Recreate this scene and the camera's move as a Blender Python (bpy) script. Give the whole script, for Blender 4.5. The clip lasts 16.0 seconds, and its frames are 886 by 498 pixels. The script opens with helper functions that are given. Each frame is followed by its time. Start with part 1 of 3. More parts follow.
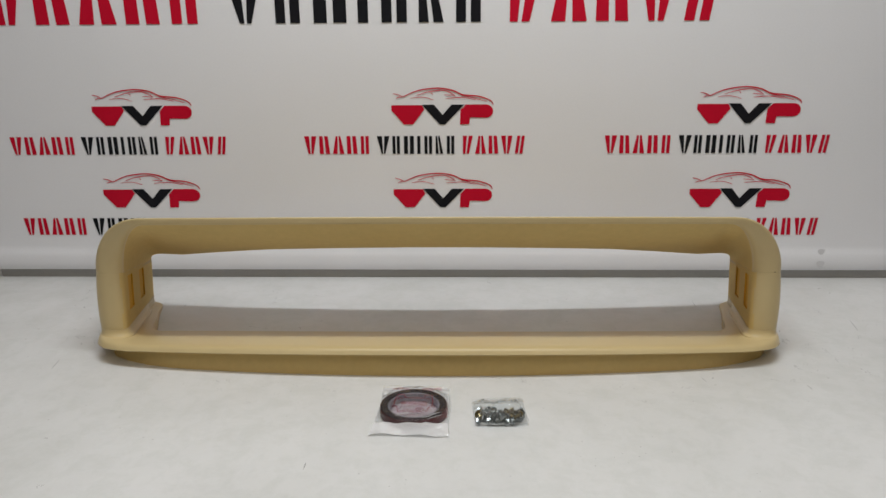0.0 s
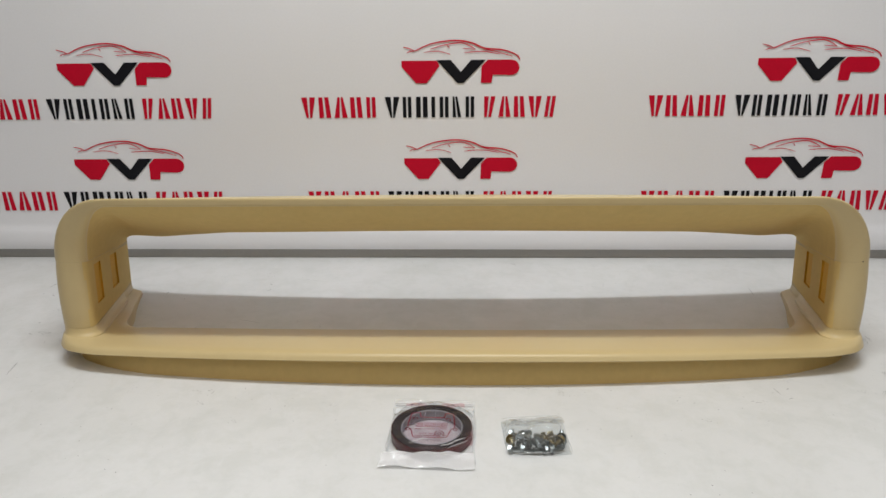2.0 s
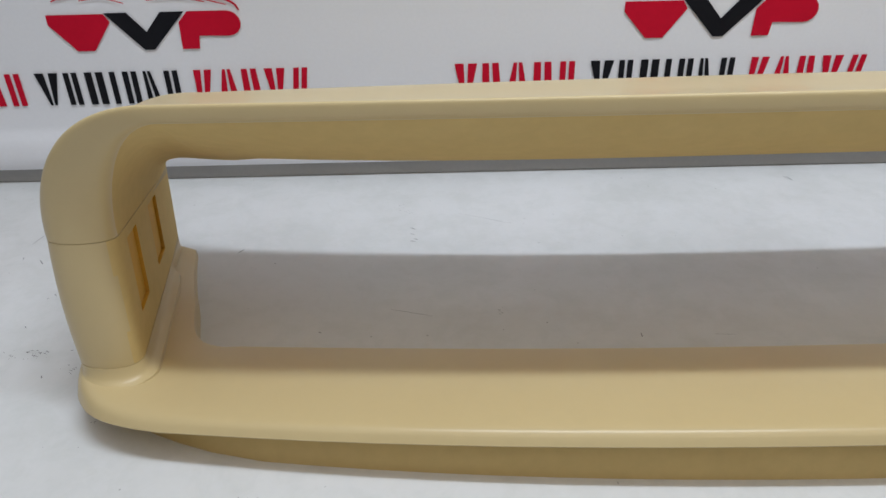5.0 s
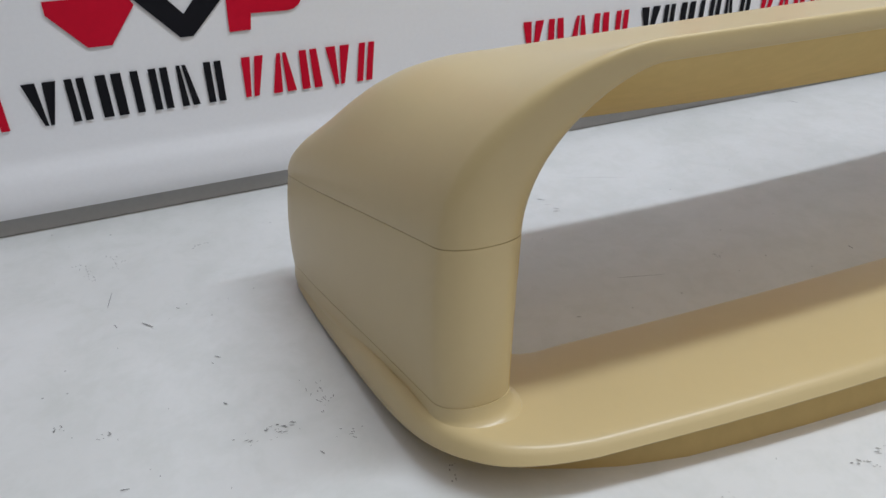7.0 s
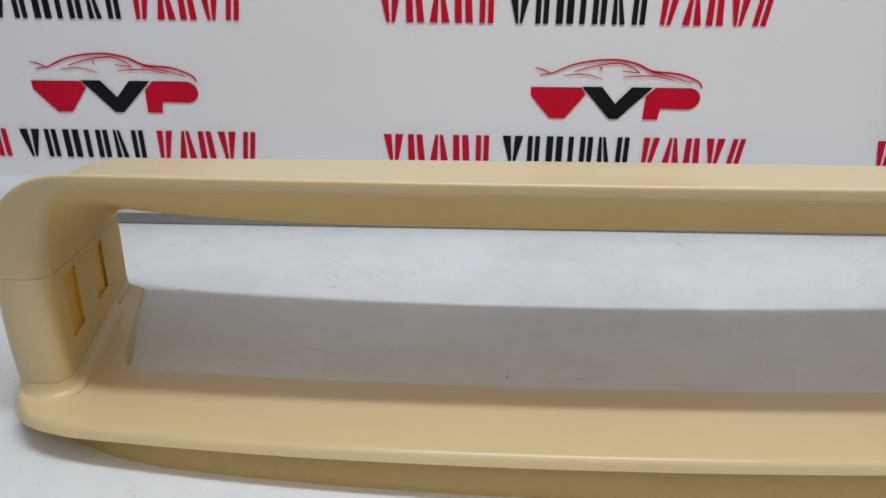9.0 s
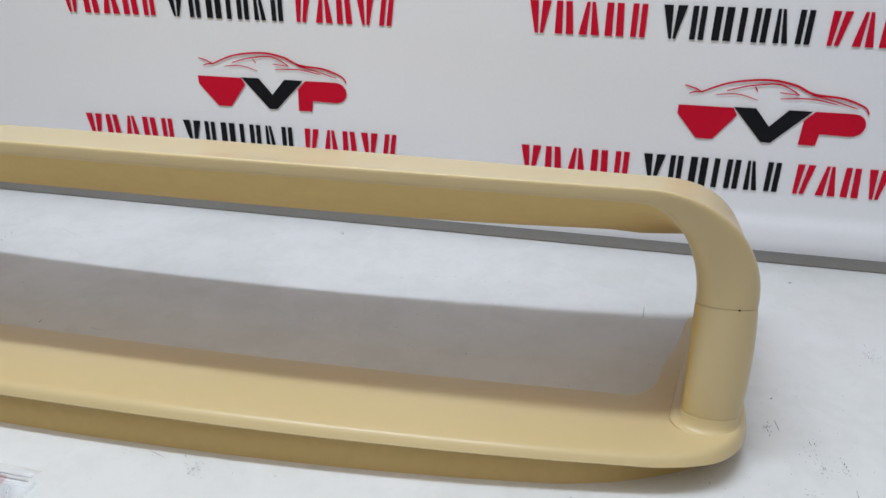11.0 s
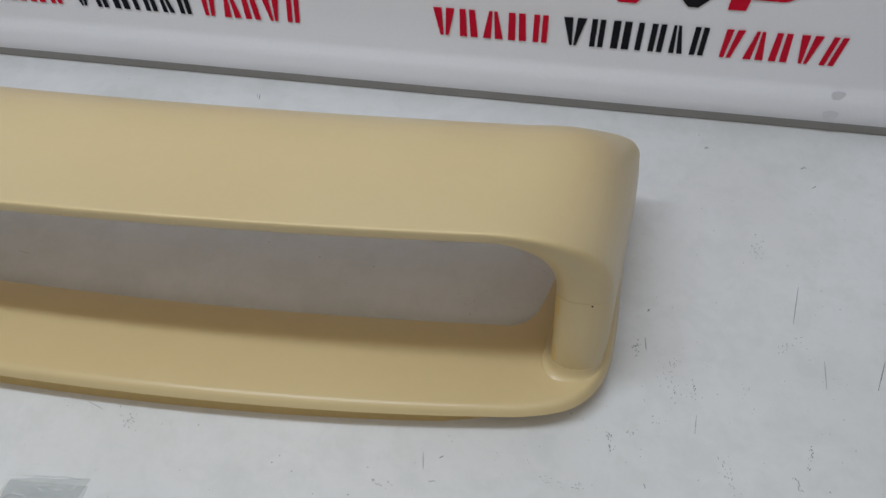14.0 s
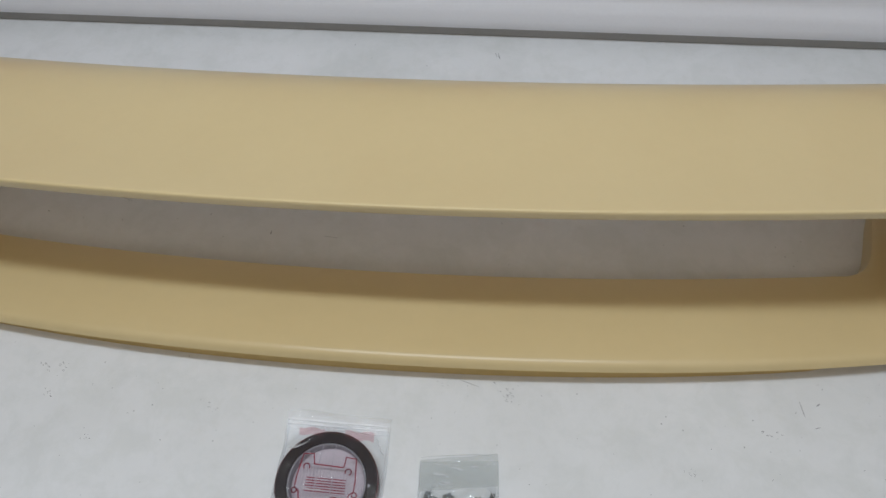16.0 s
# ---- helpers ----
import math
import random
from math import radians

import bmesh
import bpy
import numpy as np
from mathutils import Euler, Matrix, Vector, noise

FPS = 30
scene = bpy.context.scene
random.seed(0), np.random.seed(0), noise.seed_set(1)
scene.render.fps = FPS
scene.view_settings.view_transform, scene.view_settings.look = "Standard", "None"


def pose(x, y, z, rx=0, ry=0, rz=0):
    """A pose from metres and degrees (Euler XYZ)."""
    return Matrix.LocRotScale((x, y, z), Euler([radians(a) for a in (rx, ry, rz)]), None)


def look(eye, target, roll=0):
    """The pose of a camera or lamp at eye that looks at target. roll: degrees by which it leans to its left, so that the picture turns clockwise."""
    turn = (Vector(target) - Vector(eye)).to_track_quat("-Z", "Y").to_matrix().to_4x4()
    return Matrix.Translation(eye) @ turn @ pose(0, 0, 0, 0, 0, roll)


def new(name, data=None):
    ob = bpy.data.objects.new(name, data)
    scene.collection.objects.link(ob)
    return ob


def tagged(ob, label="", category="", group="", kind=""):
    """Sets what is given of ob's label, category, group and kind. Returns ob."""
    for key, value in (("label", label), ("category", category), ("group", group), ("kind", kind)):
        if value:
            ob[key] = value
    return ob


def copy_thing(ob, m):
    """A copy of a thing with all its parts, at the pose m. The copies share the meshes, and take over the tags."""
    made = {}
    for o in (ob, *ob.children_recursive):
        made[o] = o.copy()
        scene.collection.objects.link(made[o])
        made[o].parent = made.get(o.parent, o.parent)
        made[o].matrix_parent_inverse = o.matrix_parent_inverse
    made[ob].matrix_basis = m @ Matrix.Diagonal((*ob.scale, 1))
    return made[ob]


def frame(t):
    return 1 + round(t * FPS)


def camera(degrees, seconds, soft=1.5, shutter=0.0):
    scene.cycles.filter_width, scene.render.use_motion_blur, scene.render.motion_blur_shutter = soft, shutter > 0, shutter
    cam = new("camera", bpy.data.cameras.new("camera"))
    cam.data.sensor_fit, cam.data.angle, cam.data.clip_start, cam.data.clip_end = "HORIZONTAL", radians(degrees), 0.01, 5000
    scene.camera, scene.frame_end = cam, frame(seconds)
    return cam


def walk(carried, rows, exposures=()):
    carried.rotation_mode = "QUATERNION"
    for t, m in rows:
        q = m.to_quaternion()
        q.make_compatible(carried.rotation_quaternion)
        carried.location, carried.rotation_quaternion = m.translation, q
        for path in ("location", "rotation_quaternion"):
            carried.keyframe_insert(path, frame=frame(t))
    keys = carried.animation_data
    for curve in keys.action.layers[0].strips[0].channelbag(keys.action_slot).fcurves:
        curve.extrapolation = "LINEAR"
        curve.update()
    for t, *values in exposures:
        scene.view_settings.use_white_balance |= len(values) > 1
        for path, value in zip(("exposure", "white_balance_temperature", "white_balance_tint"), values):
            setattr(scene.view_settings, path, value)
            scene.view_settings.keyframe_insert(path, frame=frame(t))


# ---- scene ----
cam = camera(62.7, 16.0)
PATH = [
    (0, (0.0405, -1.0270, 0.5185), (-0.0085, 0.8909, -0.0466), -0.38),
    (0.5, (0.0246, -1.0272, 0.5179), (-0.0147, 0.8910, -0.0470), -0.36),
    (1, (0.0061, -1.0153, 0.5157), (-0.0300, 0.8996, -0.0605), -0.44),
    (1.5, (0.0050, -0.9484, 0.5049), (-0.0350, 0.9542, -0.1104), -0.46),
    (2, (0.0173, -0.8337, 0.4996), (-0.0539, 1.0480, -0.1742), -0.67),
    (2.5, (0.0248, -0.7129, 0.4951), (-0.0882, 1.1368, -0.2572), -1.11),
    (3, (-0.0176, -0.6127, 0.4659), (-0.0890, 1.2095, -0.3555), -0.82),
    (3.5, (-0.0791, -0.5045, 0.4318), (-0.0421, 1.2946, -0.4411), -0.15),
    (4, (-0.1123, -0.4001, 0.3877), (-0.0603, 1.3905, -0.5017), -0.48),
    (4.5, (-0.1857, -0.3510, 0.3853), (-0.2295, 1.3996, -0.5809), -1.59),
    (5, (-0.3017, -0.3095, 0.3751), (-0.3158, 1.4129, -0.6414), -1.47),
    (5.2, (-0.3483, -0.2853, 0.3728), (-0.2975, 1.4202, -0.6707), -0.46),
    (7.3, (-0.6971, -0.1740, 0.3259), (0.0186, 1.3853, -0.7020), -0.81),
    (7.5, (-0.6647, -0.2008, 0.3302), (-0.0082, 1.4008, -0.6716), -0.88),
    (8, (-0.5324, -0.2912, 0.3635), (-0.0693, 1.4055, -0.5886), 0.35),
    (8.2, (-0.4547, -0.3124, 0.3843), (-0.1316, 1.4154, -0.5698), 0.44),
    (10.3, (0.1574, -0.4851, 0.4456), (-0.0261, 1.3252, -0.3845), 1.03),
    (10.5, (0.2220, -0.4708, 0.4458), (0.0143, 1.3344, -0.3898), 1.23),
    (11, (0.4234, -0.4026, 0.4192), (0.0645, 1.3653, -0.4445), 0.73),
    (11.5, (0.5523, -0.3375, 0.3885), (0.0505, 1.3634, -0.5362), 1.61),
    (12, (0.6422, -0.2561, 0.3556), (-0.0032, 1.3574, -0.6344), 1.53),
    (12.5, (0.6679, -0.2077, 0.3340), (-0.0630, 1.3355, -0.7074), 0.53),
    (13, (0.6337, -0.2363, 0.3886), (-0.1034, 1.2688, -0.7029), -0.29),
    (13.5, (0.5754, -0.2568, 0.5138), (0.0599, 1.1196, -0.8426), -2.60),
    (14, (0.5019, -0.2371, 0.6294), (0.2330, 0.9806, -0.9343), -2.87),
    (14.5, (0.4160, -0.2120, 0.6684), (0.2766, 0.8998, -0.9882), -1.61),
    (15, (0.3221, -0.2529, 0.6779), (0.1697, 0.8194, -1.0035), -2.91),
    (15.5, (0.2264, -0.2854, 0.6985), (0.0502, 0.7676, -0.9927), -4.54),
    (16, (0.1208, -0.2524, 0.6911), (-0.0371, 0.7850, -1.0115), -4.03),
]
walk(cam, [(t, look(eye, target, roll)) for t, eye, target, roll in PATH],
     exposures=[(0, -0.35, 6950, 10), (1.5, -0.18, 6950, 10), (2.5, -0.07, 6900, 10), (4.0, 0.01, 6500, 10), (5.0, -0.14, 6300, 10), (7.5, -0.12, 6320, 10), (9.0, -0.06, 6300, 10), (11.0, 0.04, 6200, 10), (12.0, -0.09, 6250, 10), (13.0, -0.20, 6250, 10), (14.5, -0.54, 6350, 10), (16.0, -0.48, 6350, 10)])

# ---- light, world, exposure ----
world = bpy.data.worlds.new("world")
scene.world = world
world.use_nodes = True
world.node_tree.nodes["Background"].inputs[0].default_value = (0.9, 0.95, 1.0, 1)
world.node_tree.nodes["Background"].inputs[1].default_value = 0.2


def area_lamp(name, x, y, z, length, width, watts, colour=(0.96, 1.0, 1.05)):
    """A rectangular lamp, its length along x, that shines down."""
    lamp = bpy.data.lights.new(name, "AREA")
    lamp.shape, lamp.size, lamp.size_y, lamp.energy, lamp.color = "RECTANGLE", length, width, watts, colour
    ob = new(name, lamp)
    ob.matrix_world = pose(x, y, z)
    return ob


area_lamp("ceiling_lamp", 0.05, -0.18, 1.70, 1.15, 0.07, 17, (0.90, 1.0, 1.10))
# unseen fill, added to lift the shadows and tint them warm
area_lamp("fill_light", 0.15, -1.05, 1.73, 3.0, 2.3, 20.5, (1.09, 1.0, 0.89))


# ---- materials ----
def material(name, colour, rough=0.5, metal=0.0, spec=0.5):
    m = bpy.data.materials.new(name)
    m.use_nodes = True
    b = m.node_tree.nodes["Principled BSDF"]
    b.inputs["Base Color"].default_value = (*colour, 1)
    b.inputs["Roughness"].default_value = rough
    b.inputs["Metallic"].default_value = metal
    b.inputs["Specular IOR Level"].default_value = spec
    return m


def node(m, kind, **values):
    n = m.node_tree.nodes.new(kind)
    for key, value in values.items():
        n.inputs[key].default_value = value
    return n


def link(m, a, out, b, into):
    m.node_tree.links.new(a.outputs[out], b.inputs[into])


def ramp(m, source, out, stops):
    r = m.node_tree.nodes.new("ShaderNodeValToRGB")
    e = r.color_ramp.elements
    while len(e) < len(stops):
        e.new(0.5)
    for point, (at, c) in zip(e, stops):
        point.position, point.color = at, (*c, 1)
    link(m, source, out, r, "Fac")
    return r


def mix(m, a, b, fac=None, kind="MULTIPLY", amount=1.0):
    """a and b: (node, output); fac: (node, output) or None."""
    x = m.node_tree.nodes.new("ShaderNodeMix")
    x.data_type, x.blend_type = "RGBA", kind
    x.inputs[0].default_value = amount
    if fac:
        m.node_tree.links.new(fac[0].outputs[fac[1]], x.inputs[0])
    m.node_tree.links.new(a[0].outputs[a[1]], x.inputs[6])
    m.node_tree.links.new(b[0].outputs[b[1]], x.inputs[7])
    return x


def mottled(name, colour, dark, rough, large=6.0, fine=180.0, bump=0.02, metal=0.0, spec=0.5, rough_span=0.08, grain=0.94):
    """A surface with soft large blotches, a fine grain and a slight relief."""
    m = material(name, colour, rough, metal, spec)
    b = m.node_tree.nodes["Principled BSDF"]
    place = node(m, "ShaderNodeTexCoord")
    n1 = node(m, "ShaderNodeTexNoise", Scale=large, Detail=4.0, Roughness=0.6)
    n2 = node(m, "ShaderNodeTexNoise", Scale=fine, Detail=3.0, Roughness=0.6)
    for n in (n1, n2):
        link(m, place, "Object", n, "Vector")
    r = ramp(m, n1, "Fac", [(0.3, dark), (0.7, colour)])
    g = ramp(m, n2, "Fac", [(0.3, (grain, grain, grain)), (0.7, (1, 1, 1))])
    c = mix(m, (r, "Color"), (g, "Color"))
    m.node_tree.links.new(c.outputs[2], b.inputs["Base Color"])
    rr = node(m, "ShaderNodeMapRange")
    rr.inputs["To Min"].default_value, rr.inputs["To Max"].default_value = rough - rough_span, rough + rough_span
    link(m, n1, "Fac", rr, "Value")
    link(m, rr, "Result", b, "Roughness")
    bp = node(m, "ShaderNodeBump", Strength=bump, Distance=0.002)
    link(m, n2, "Fac", bp, "Height")
    link(m, bp, "Normal", b, "Normal")
    return m


BEIGE = mottled("beige_gelcoat", (0.640, 0.506, 0.272), (0.617, 0.483, 0.254), 0.32, large=5, fine=90, bump=0.001, spec=0.34, rough_span=0.04, grain=0.985)
BEIGE.node_tree.nodes["Principled BSDF"].inputs["Coat Weight"].default_value = 0.10
BEIGE.node_tree.nodes["Principled BSDF"].inputs["Coat Roughness"].default_value = 0.16
# matte copy of the gelcoat for shaded faces, golden bounce light in its colour
BEIGE_BOUNCE = mottled("beige_matte_bounce", (0.70, 0.525, 0.235), (0.68, 0.505, 0.22), 0.85, large=12, fine=90, bump=0.02, spec=0.1)
# the orange glow of light caught in the slots, put into the colour
AMBER = mottled("amber_slot_glow", (0.76, 0.45, 0.07), (0.68, 0.39, 0.055), 0.6, large=20, spec=0.2)
SEAM = mottled("seam_filler", (0.54, 0.42, 0.21), (0.50, 0.38, 0.185), 0.6, large=20)
VINYL = mottled("white_banner_vinyl", (0.865, 0.865, 0.90), (0.845, 0.85, 0.885), 0.42, large=3, fine=260, bump=0.015, grain=0.975)
RED = mottled("red_print", (0.62, 0.004, 0.030), (0.57, 0.003, 0.026), 0.6, large=9, spec=0.15)
BLACK = mottled("black_print", (0.012, 0.012, 0.016), (0.009, 0.009, 0.012), 0.6, large=9, spec=0.12)
RAIL = mottled("grey_rail", (0.40, 0.385, 0.37), (0.36, 0.35, 0.335), 0.5, large=9)
WALL = mottled("white_wall_paint", (0.80, 0.80, 0.80), (0.76, 0.76, 0.76), 0.7, large=2, fine=70, bump=0.08)
# for the unseen walls: kept dark so that less light bounces back
DIM = mottled("low_bounce_wall", (0.40, 0.40, 0.41), (0.36, 0.36, 0.37), 0.7, large=2, fine=70, bump=0.08)
FLOOR = mottled("grey_floor", (0.36, 0.36, 0.37), (0.30, 0.30, 0.31), 0.5, large=2, fine=60)
STEEL = mottled("grey_steel", (0.30, 0.31, 0.33), (0.26, 0.27, 0.29), 0.4, metal=0.6)
ZINC = mottled("bright_zinc", (0.40, 0.43, 0.44), (0.17, 0.19, 0.19), 0.30, large=60, metal=1.0)
BRASS = mottled("yellow_zinc", (0.34, 0.28, 0.14), (0.18, 0.14, 0.07), 0.30, large=60, metal=1.0)
FOAM = mottled("black_foam_tape", (0.016, 0.008, 0.010), (0.010, 0.005, 0.006), 0.8, large=40)
LINER = mottled("red_liner", (0.10, 0.010, 0.010), (0.06, 0.006, 0.006), 0.35, large=30)
CORE = mottled("grey_card_core", (0.29, 0.28, 0.31), (0.24, 0.23, 0.26), 0.6, large=30)
CRIMSON = mottled("crimson_ink", (0.27, 0.006, 0.030), (0.18, 0.004, 0.020), 0.5, large=90)
SMUDGE = mottled("grey_smudge", (0.76, 0.76, 0.79), (0.70, 0.70, 0.73), 0.5, large=40)
SCUFF = mottled("dark_scuff", (0.40, 0.40, 0.41), (0.16, 0.16, 0.165), 0.6, large=200)


def table_material():
    m = mottled("white_laminate", (0.76, 0.765, 0.77), (0.73, 0.735, 0.74), 0.36, large=4, fine=140, bump=0.006, grain=0.985, spec=0.25)
    b = m.node_tree.nodes["Principled BSDF"]
    base = b.inputs["Base Color"].links[0].from_socket
    place = node(m, "ShaderNodeTexCoord")
    # fine dark specks, in patches
    v = node(m, "ShaderNodeTexVoronoi", Scale=75.0, Randomness=1.0)
    link(m, place, "Object", v, "Vector")
    spot = ramp(m, v, "Distance", [(0.045, (1, 1, 1)), (0.075, (0, 0, 0))])
    n = node(m, "ShaderNodeTexNoise", Scale=7.0, Detail=5.0, Roughness=0.7)
    link(m, place, "Object", n, "Vector")
    patch = ramp(m, n, "Fac", [(0.52, (0, 0, 0)), (0.60, (0.75, 0.75, 0.75))])
    fac = mix(m, (spot, "Color"), (patch, "Color"))
    dark = node(m, "ShaderNodeRGB")
    dark.outputs[0].default_value = (0.22, 0.22, 0.23, 1)
    out = m.node_tree.nodes.new("ShaderNodeMix")
    out.data_type = "RGBA"
    m.node_tree.links.new(fac.outputs[2], out.inputs[0])
    m.node_tree.links.new(base, out.inputs[6])
    m.node_tree.links.new(dark.outputs[0], out.inputs[7])
    # faint smears
    s = node(m, "ShaderNodeTexNoise", Scale=2.2, Detail=6.0, Roughness=0.65, Distortion=0.6)
    link(m, place, "Object", s, "Vector")
    wide = ramp(m, s, "Fac", [(0.40, (0.92, 0.92, 0.91)), (0.60, (1, 1, 1))])
    # small blotches where it was wiped
    s2 = node(m, "ShaderNodeTexNoise", Scale=26.0, Detail=4.0, Roughness=0.7, Distortion=0.3)
    link(m, place, "Object", s2, "Vector")
    small = ramp(m, s2, "Fac", [(0.36, (0.94, 0.945, 0.935)), (0.56, (1, 1, 1))])
    smear = mix(m, (wide, "Color"), (small, "Color"))
    last = m.node_tree.nodes.new("ShaderNodeMix")
    last.data_type, last.blend_type = "RGBA", "MULTIPLY"
    last.inputs[0].default_value = 1.0
    m.node_tree.links.new(out.outputs[2], last.inputs[6])
    m.node_tree.links.new(smear.outputs[2], last.inputs[7])
    m.node_tree.links.new(last.outputs[2], b.inputs["Base Color"])
    return m


TABLE = table_material()


def clear_film(name, haze_share, tint=(0.86, 0.87, 0.89), through_colour=(0.985, 0.985, 0.985), index=1.5):
    m = bpy.data.materials.new(name)
    m.use_nodes = True
    t = m.node_tree
    t.nodes.remove(t.nodes["Principled BSDF"])
    see, gloss, fres, haze = (t.nodes.new("ShaderNodeBsdf" + k) if k != "F" else t.nodes.new("ShaderNodeFresnel") for k in ("Transparent", "Glossy", "F", "Diffuse"))
    see.inputs[0].default_value = (*through_colour, 1)
    gloss.inputs["Roughness"].default_value = 0.06
    haze.inputs[0].default_value = (*tint, 1)
    fres.inputs[0].default_value = index
    place = t.nodes.new("ShaderNodeTexCoord")
    warp = t.nodes.new("ShaderNodeTexNoise")
    warp.inputs["Scale"].default_value, warp.inputs["Detail"].default_value = 40, 3
    bend = t.nodes.new("ShaderNodeMix")
    bend.data_type, bend.blend_type = "RGBA", "ADD"
    bend.inputs[0].default_value = 0.03
    t.links.new(place.outputs["Object"], warp.inputs["Vector"])
    t.links.new(place.outputs["Object"], bend.inputs[6])
    t.links.new(warp.outputs["Color"], bend.inputs[7])
    n = t.nodes.new("ShaderNodeTexVoronoi")  # flat facets with sharp creases between them
    n.inputs["Scale"].default_value = 85
    t.links.new(bend.outputs[2], n.inputs["Vector"])
    bp = t.nodes.new("ShaderNodeBump")
    bp.inputs["Strength"].default_value, bp.inputs["Distance"].default_value = 0.42, 0.004
    t.links.new(n.outputs["Distance"], bp.inputs["Height"])
    t.links.new(bp.outputs[0], gloss.inputs["Normal"])
    t.links.new(bp.outputs[0], fres.inputs["Normal"])
    a, b = t.nodes.new("ShaderNodeMixShader"), t.nodes.new("ShaderNodeMixShader")
    a.inputs[0].default_value = haze_share
    t.links.new(see.outputs[0], a.inputs[1])
    t.links.new(haze.outputs[0], a.inputs[2])
    t.links.new(fres.outputs[0], b.inputs[0])
    t.links.new(a.outputs[0], b.inputs[1])
    t.links.new(gloss.outputs[0], b.inputs[2])
    t.links.new(b.outputs[0], t.nodes["Material Output"].inputs[0])
    return m


FILM = clear_film("clear_plastic_film", 0.012, index=1.28)
DULL = clear_film("dull_plastic_film", 0.09, (0.66, 0.67, 0.66), (0.87, 0.88, 0.87))
CLOUDY = clear_film("cloudy_plastic_film", 0.26, (0.88, 0.89, 0.91), (0.93, 0.93, 0.93))
# milky film; on the folds its white stands in for glints
MILKY = clear_film("milky_film_and_glints", 0.62, (0.92, 0.92, 0.94), (0.95, 0.95, 0.95))
TINTED = clear_film("tinted_plastic_film", 0.06, (0.7, 0.6, 0.68), (0.78, 0.69, 0.74), 1.02)
PINK = clear_film("pink_plastic_film", 0.05, (0.7, 0.4, 0.45), (0.93, 0.72, 0.74), 1.2)


# ---- mesh helpers ----
def part(name, bm, mat, parent=None, label="", smooth=False):
    me = bpy.data.meshes.new(name)
    bmesh.ops.recalc_face_normals(bm, faces=bm.faces)
    bm.to_mesh(me)
    bm.free()
    if smooth:
        me.polygons.foreach_set("use_smooth", [True] * len(me.polygons))
        me.set_sharp_from_angle(angle=radians(38))
    me.materials.append(mat)
    ob = new(name, me)
    ob.parent = parent
    return tagged(ob, label)


def thing(name, label, category, at=(0, 0, 0), group="", kind=""):
    ob = new(name)
    ob.location = at
    ob.empty_display_size = 0.05
    return tagged(ob, label, category, group, kind)


def box(bm, x0, x1, y0, y1, z0, z1, bevel=0.0):
    made = bmesh.ops.create_cube(bm, size=1.0, matrix=Matrix.Translation(((x0 + x1) / 2, (y0 + y1) / 2, (z0 + z1) / 2)) @ Matrix.Diagonal((x1 - x0, y1 - y0, z1 - z0, 1)))
    if bevel:
        edges = list({e for v in made["verts"] for e in v.link_edges})
        bmesh.ops.bevel(bm, geom=edges, offset=bevel, segments=2, affect="EDGES", profile=0.5)
    return bm


def loft(bm, loops, cap_start=True, cap_end=True):
    """Joins closed loops of equally many points."""
    rings = [[bm.verts.new(p) for p in ring] for ring in loops]
    n = len(rings[0])
    for a, b in zip(rings, rings[1:]):
        for i in range(n):
            bm.faces.new((a[i], a[(i + 1) % n], b[(i + 1) % n], b[i]))
    if cap_start:
        bm.faces.new(rings[0])
    if cap_end:
        bm.faces.new(rings[-1])
    return rings


def lerp(a, b, t):
    return a + (b - a) * t


def ease(t):
    t = min(max(t, 0.0), 1.0)
    return t * t * (3 - 2 * t)


# ---- the room ----
def slab(name, x0, x1, y0, y1, z0, z1, mat, label, category):
    return tagged(part(name, box(bmesh.new(), x0, x1, y0, y1, z0, z1), mat), label, category, kind="structure")


FLOOR_Z, CEIL_Z = -0.90, 1.75
slab("floor", -3.2, 3.2, -4.0, 0.75, FLOOR_Z - 0.1, FLOOR_Z, FLOOR, "plain grey workshop floor", "floor")
slab("ceiling", -3.2, 3.2, -4.0, 0.75, CEIL_Z, CEIL_Z + 0.1, WALL, "plain white painted ceiling", "ceiling")
slab("wall_north", -3.2, 3.2, 0.60, 0.75, FLOOR_Z, CEIL_Z, WALL, "plain white painted wall behind the banner", "wall")
slab("wall_south", -3.2, 3.2, -4.15, -4.0, FLOOR_Z, CEIL_Z, DIM, "unseen plain wall, grey to cut bounced light", "wall")
slab("wall_west", -3.35, -3.2, -4.15, 0.75, FLOOR_Z, CEIL_Z, DIM, "unseen plain wall, grey to cut bounced light", "wall")
slab("wall_east", 3.2, 3.35, -4.15, 0.75, FLOOR_Z, CEIL_Z, DIM, "unseen plain wall, grey to cut bounced light", "wall")


def make_table():
    t = thing("work_table", "large white laminate work table with dark scuffs", "table", (0, 0, FLOOR_Z))
    up = -FLOOR_Z
    x0, x1, y0, y1 = -1.35, 1.35, -0.80, 0.595
    part("tabletop", box(bmesh.new(), x0, x1, y0, y1, up - 0.03, up, 0.002), TABLE, t)
    for x in (x0 + 0.06, x1 - 0.06):
        for y in (y0 + 0.06, y1 - 0.06):
            part("leg", box(bmesh.new(), x - 0.025, x + 0.025, y - 0.025, y + 0.025, 0, up - 0.03, 0.003), STEEL, t)
    for y in (y0 + 0.06, y1 - 0.06):
        part("rail", box(bmesh.new(), x0 + 0.085, x1 - 0.085, y - 0.012, y + 0.012, up - 0.10, up - 0.03), STEEL, t)
    return t


make_table()

# ---- the banner ----
BANNER_Y = 0.505


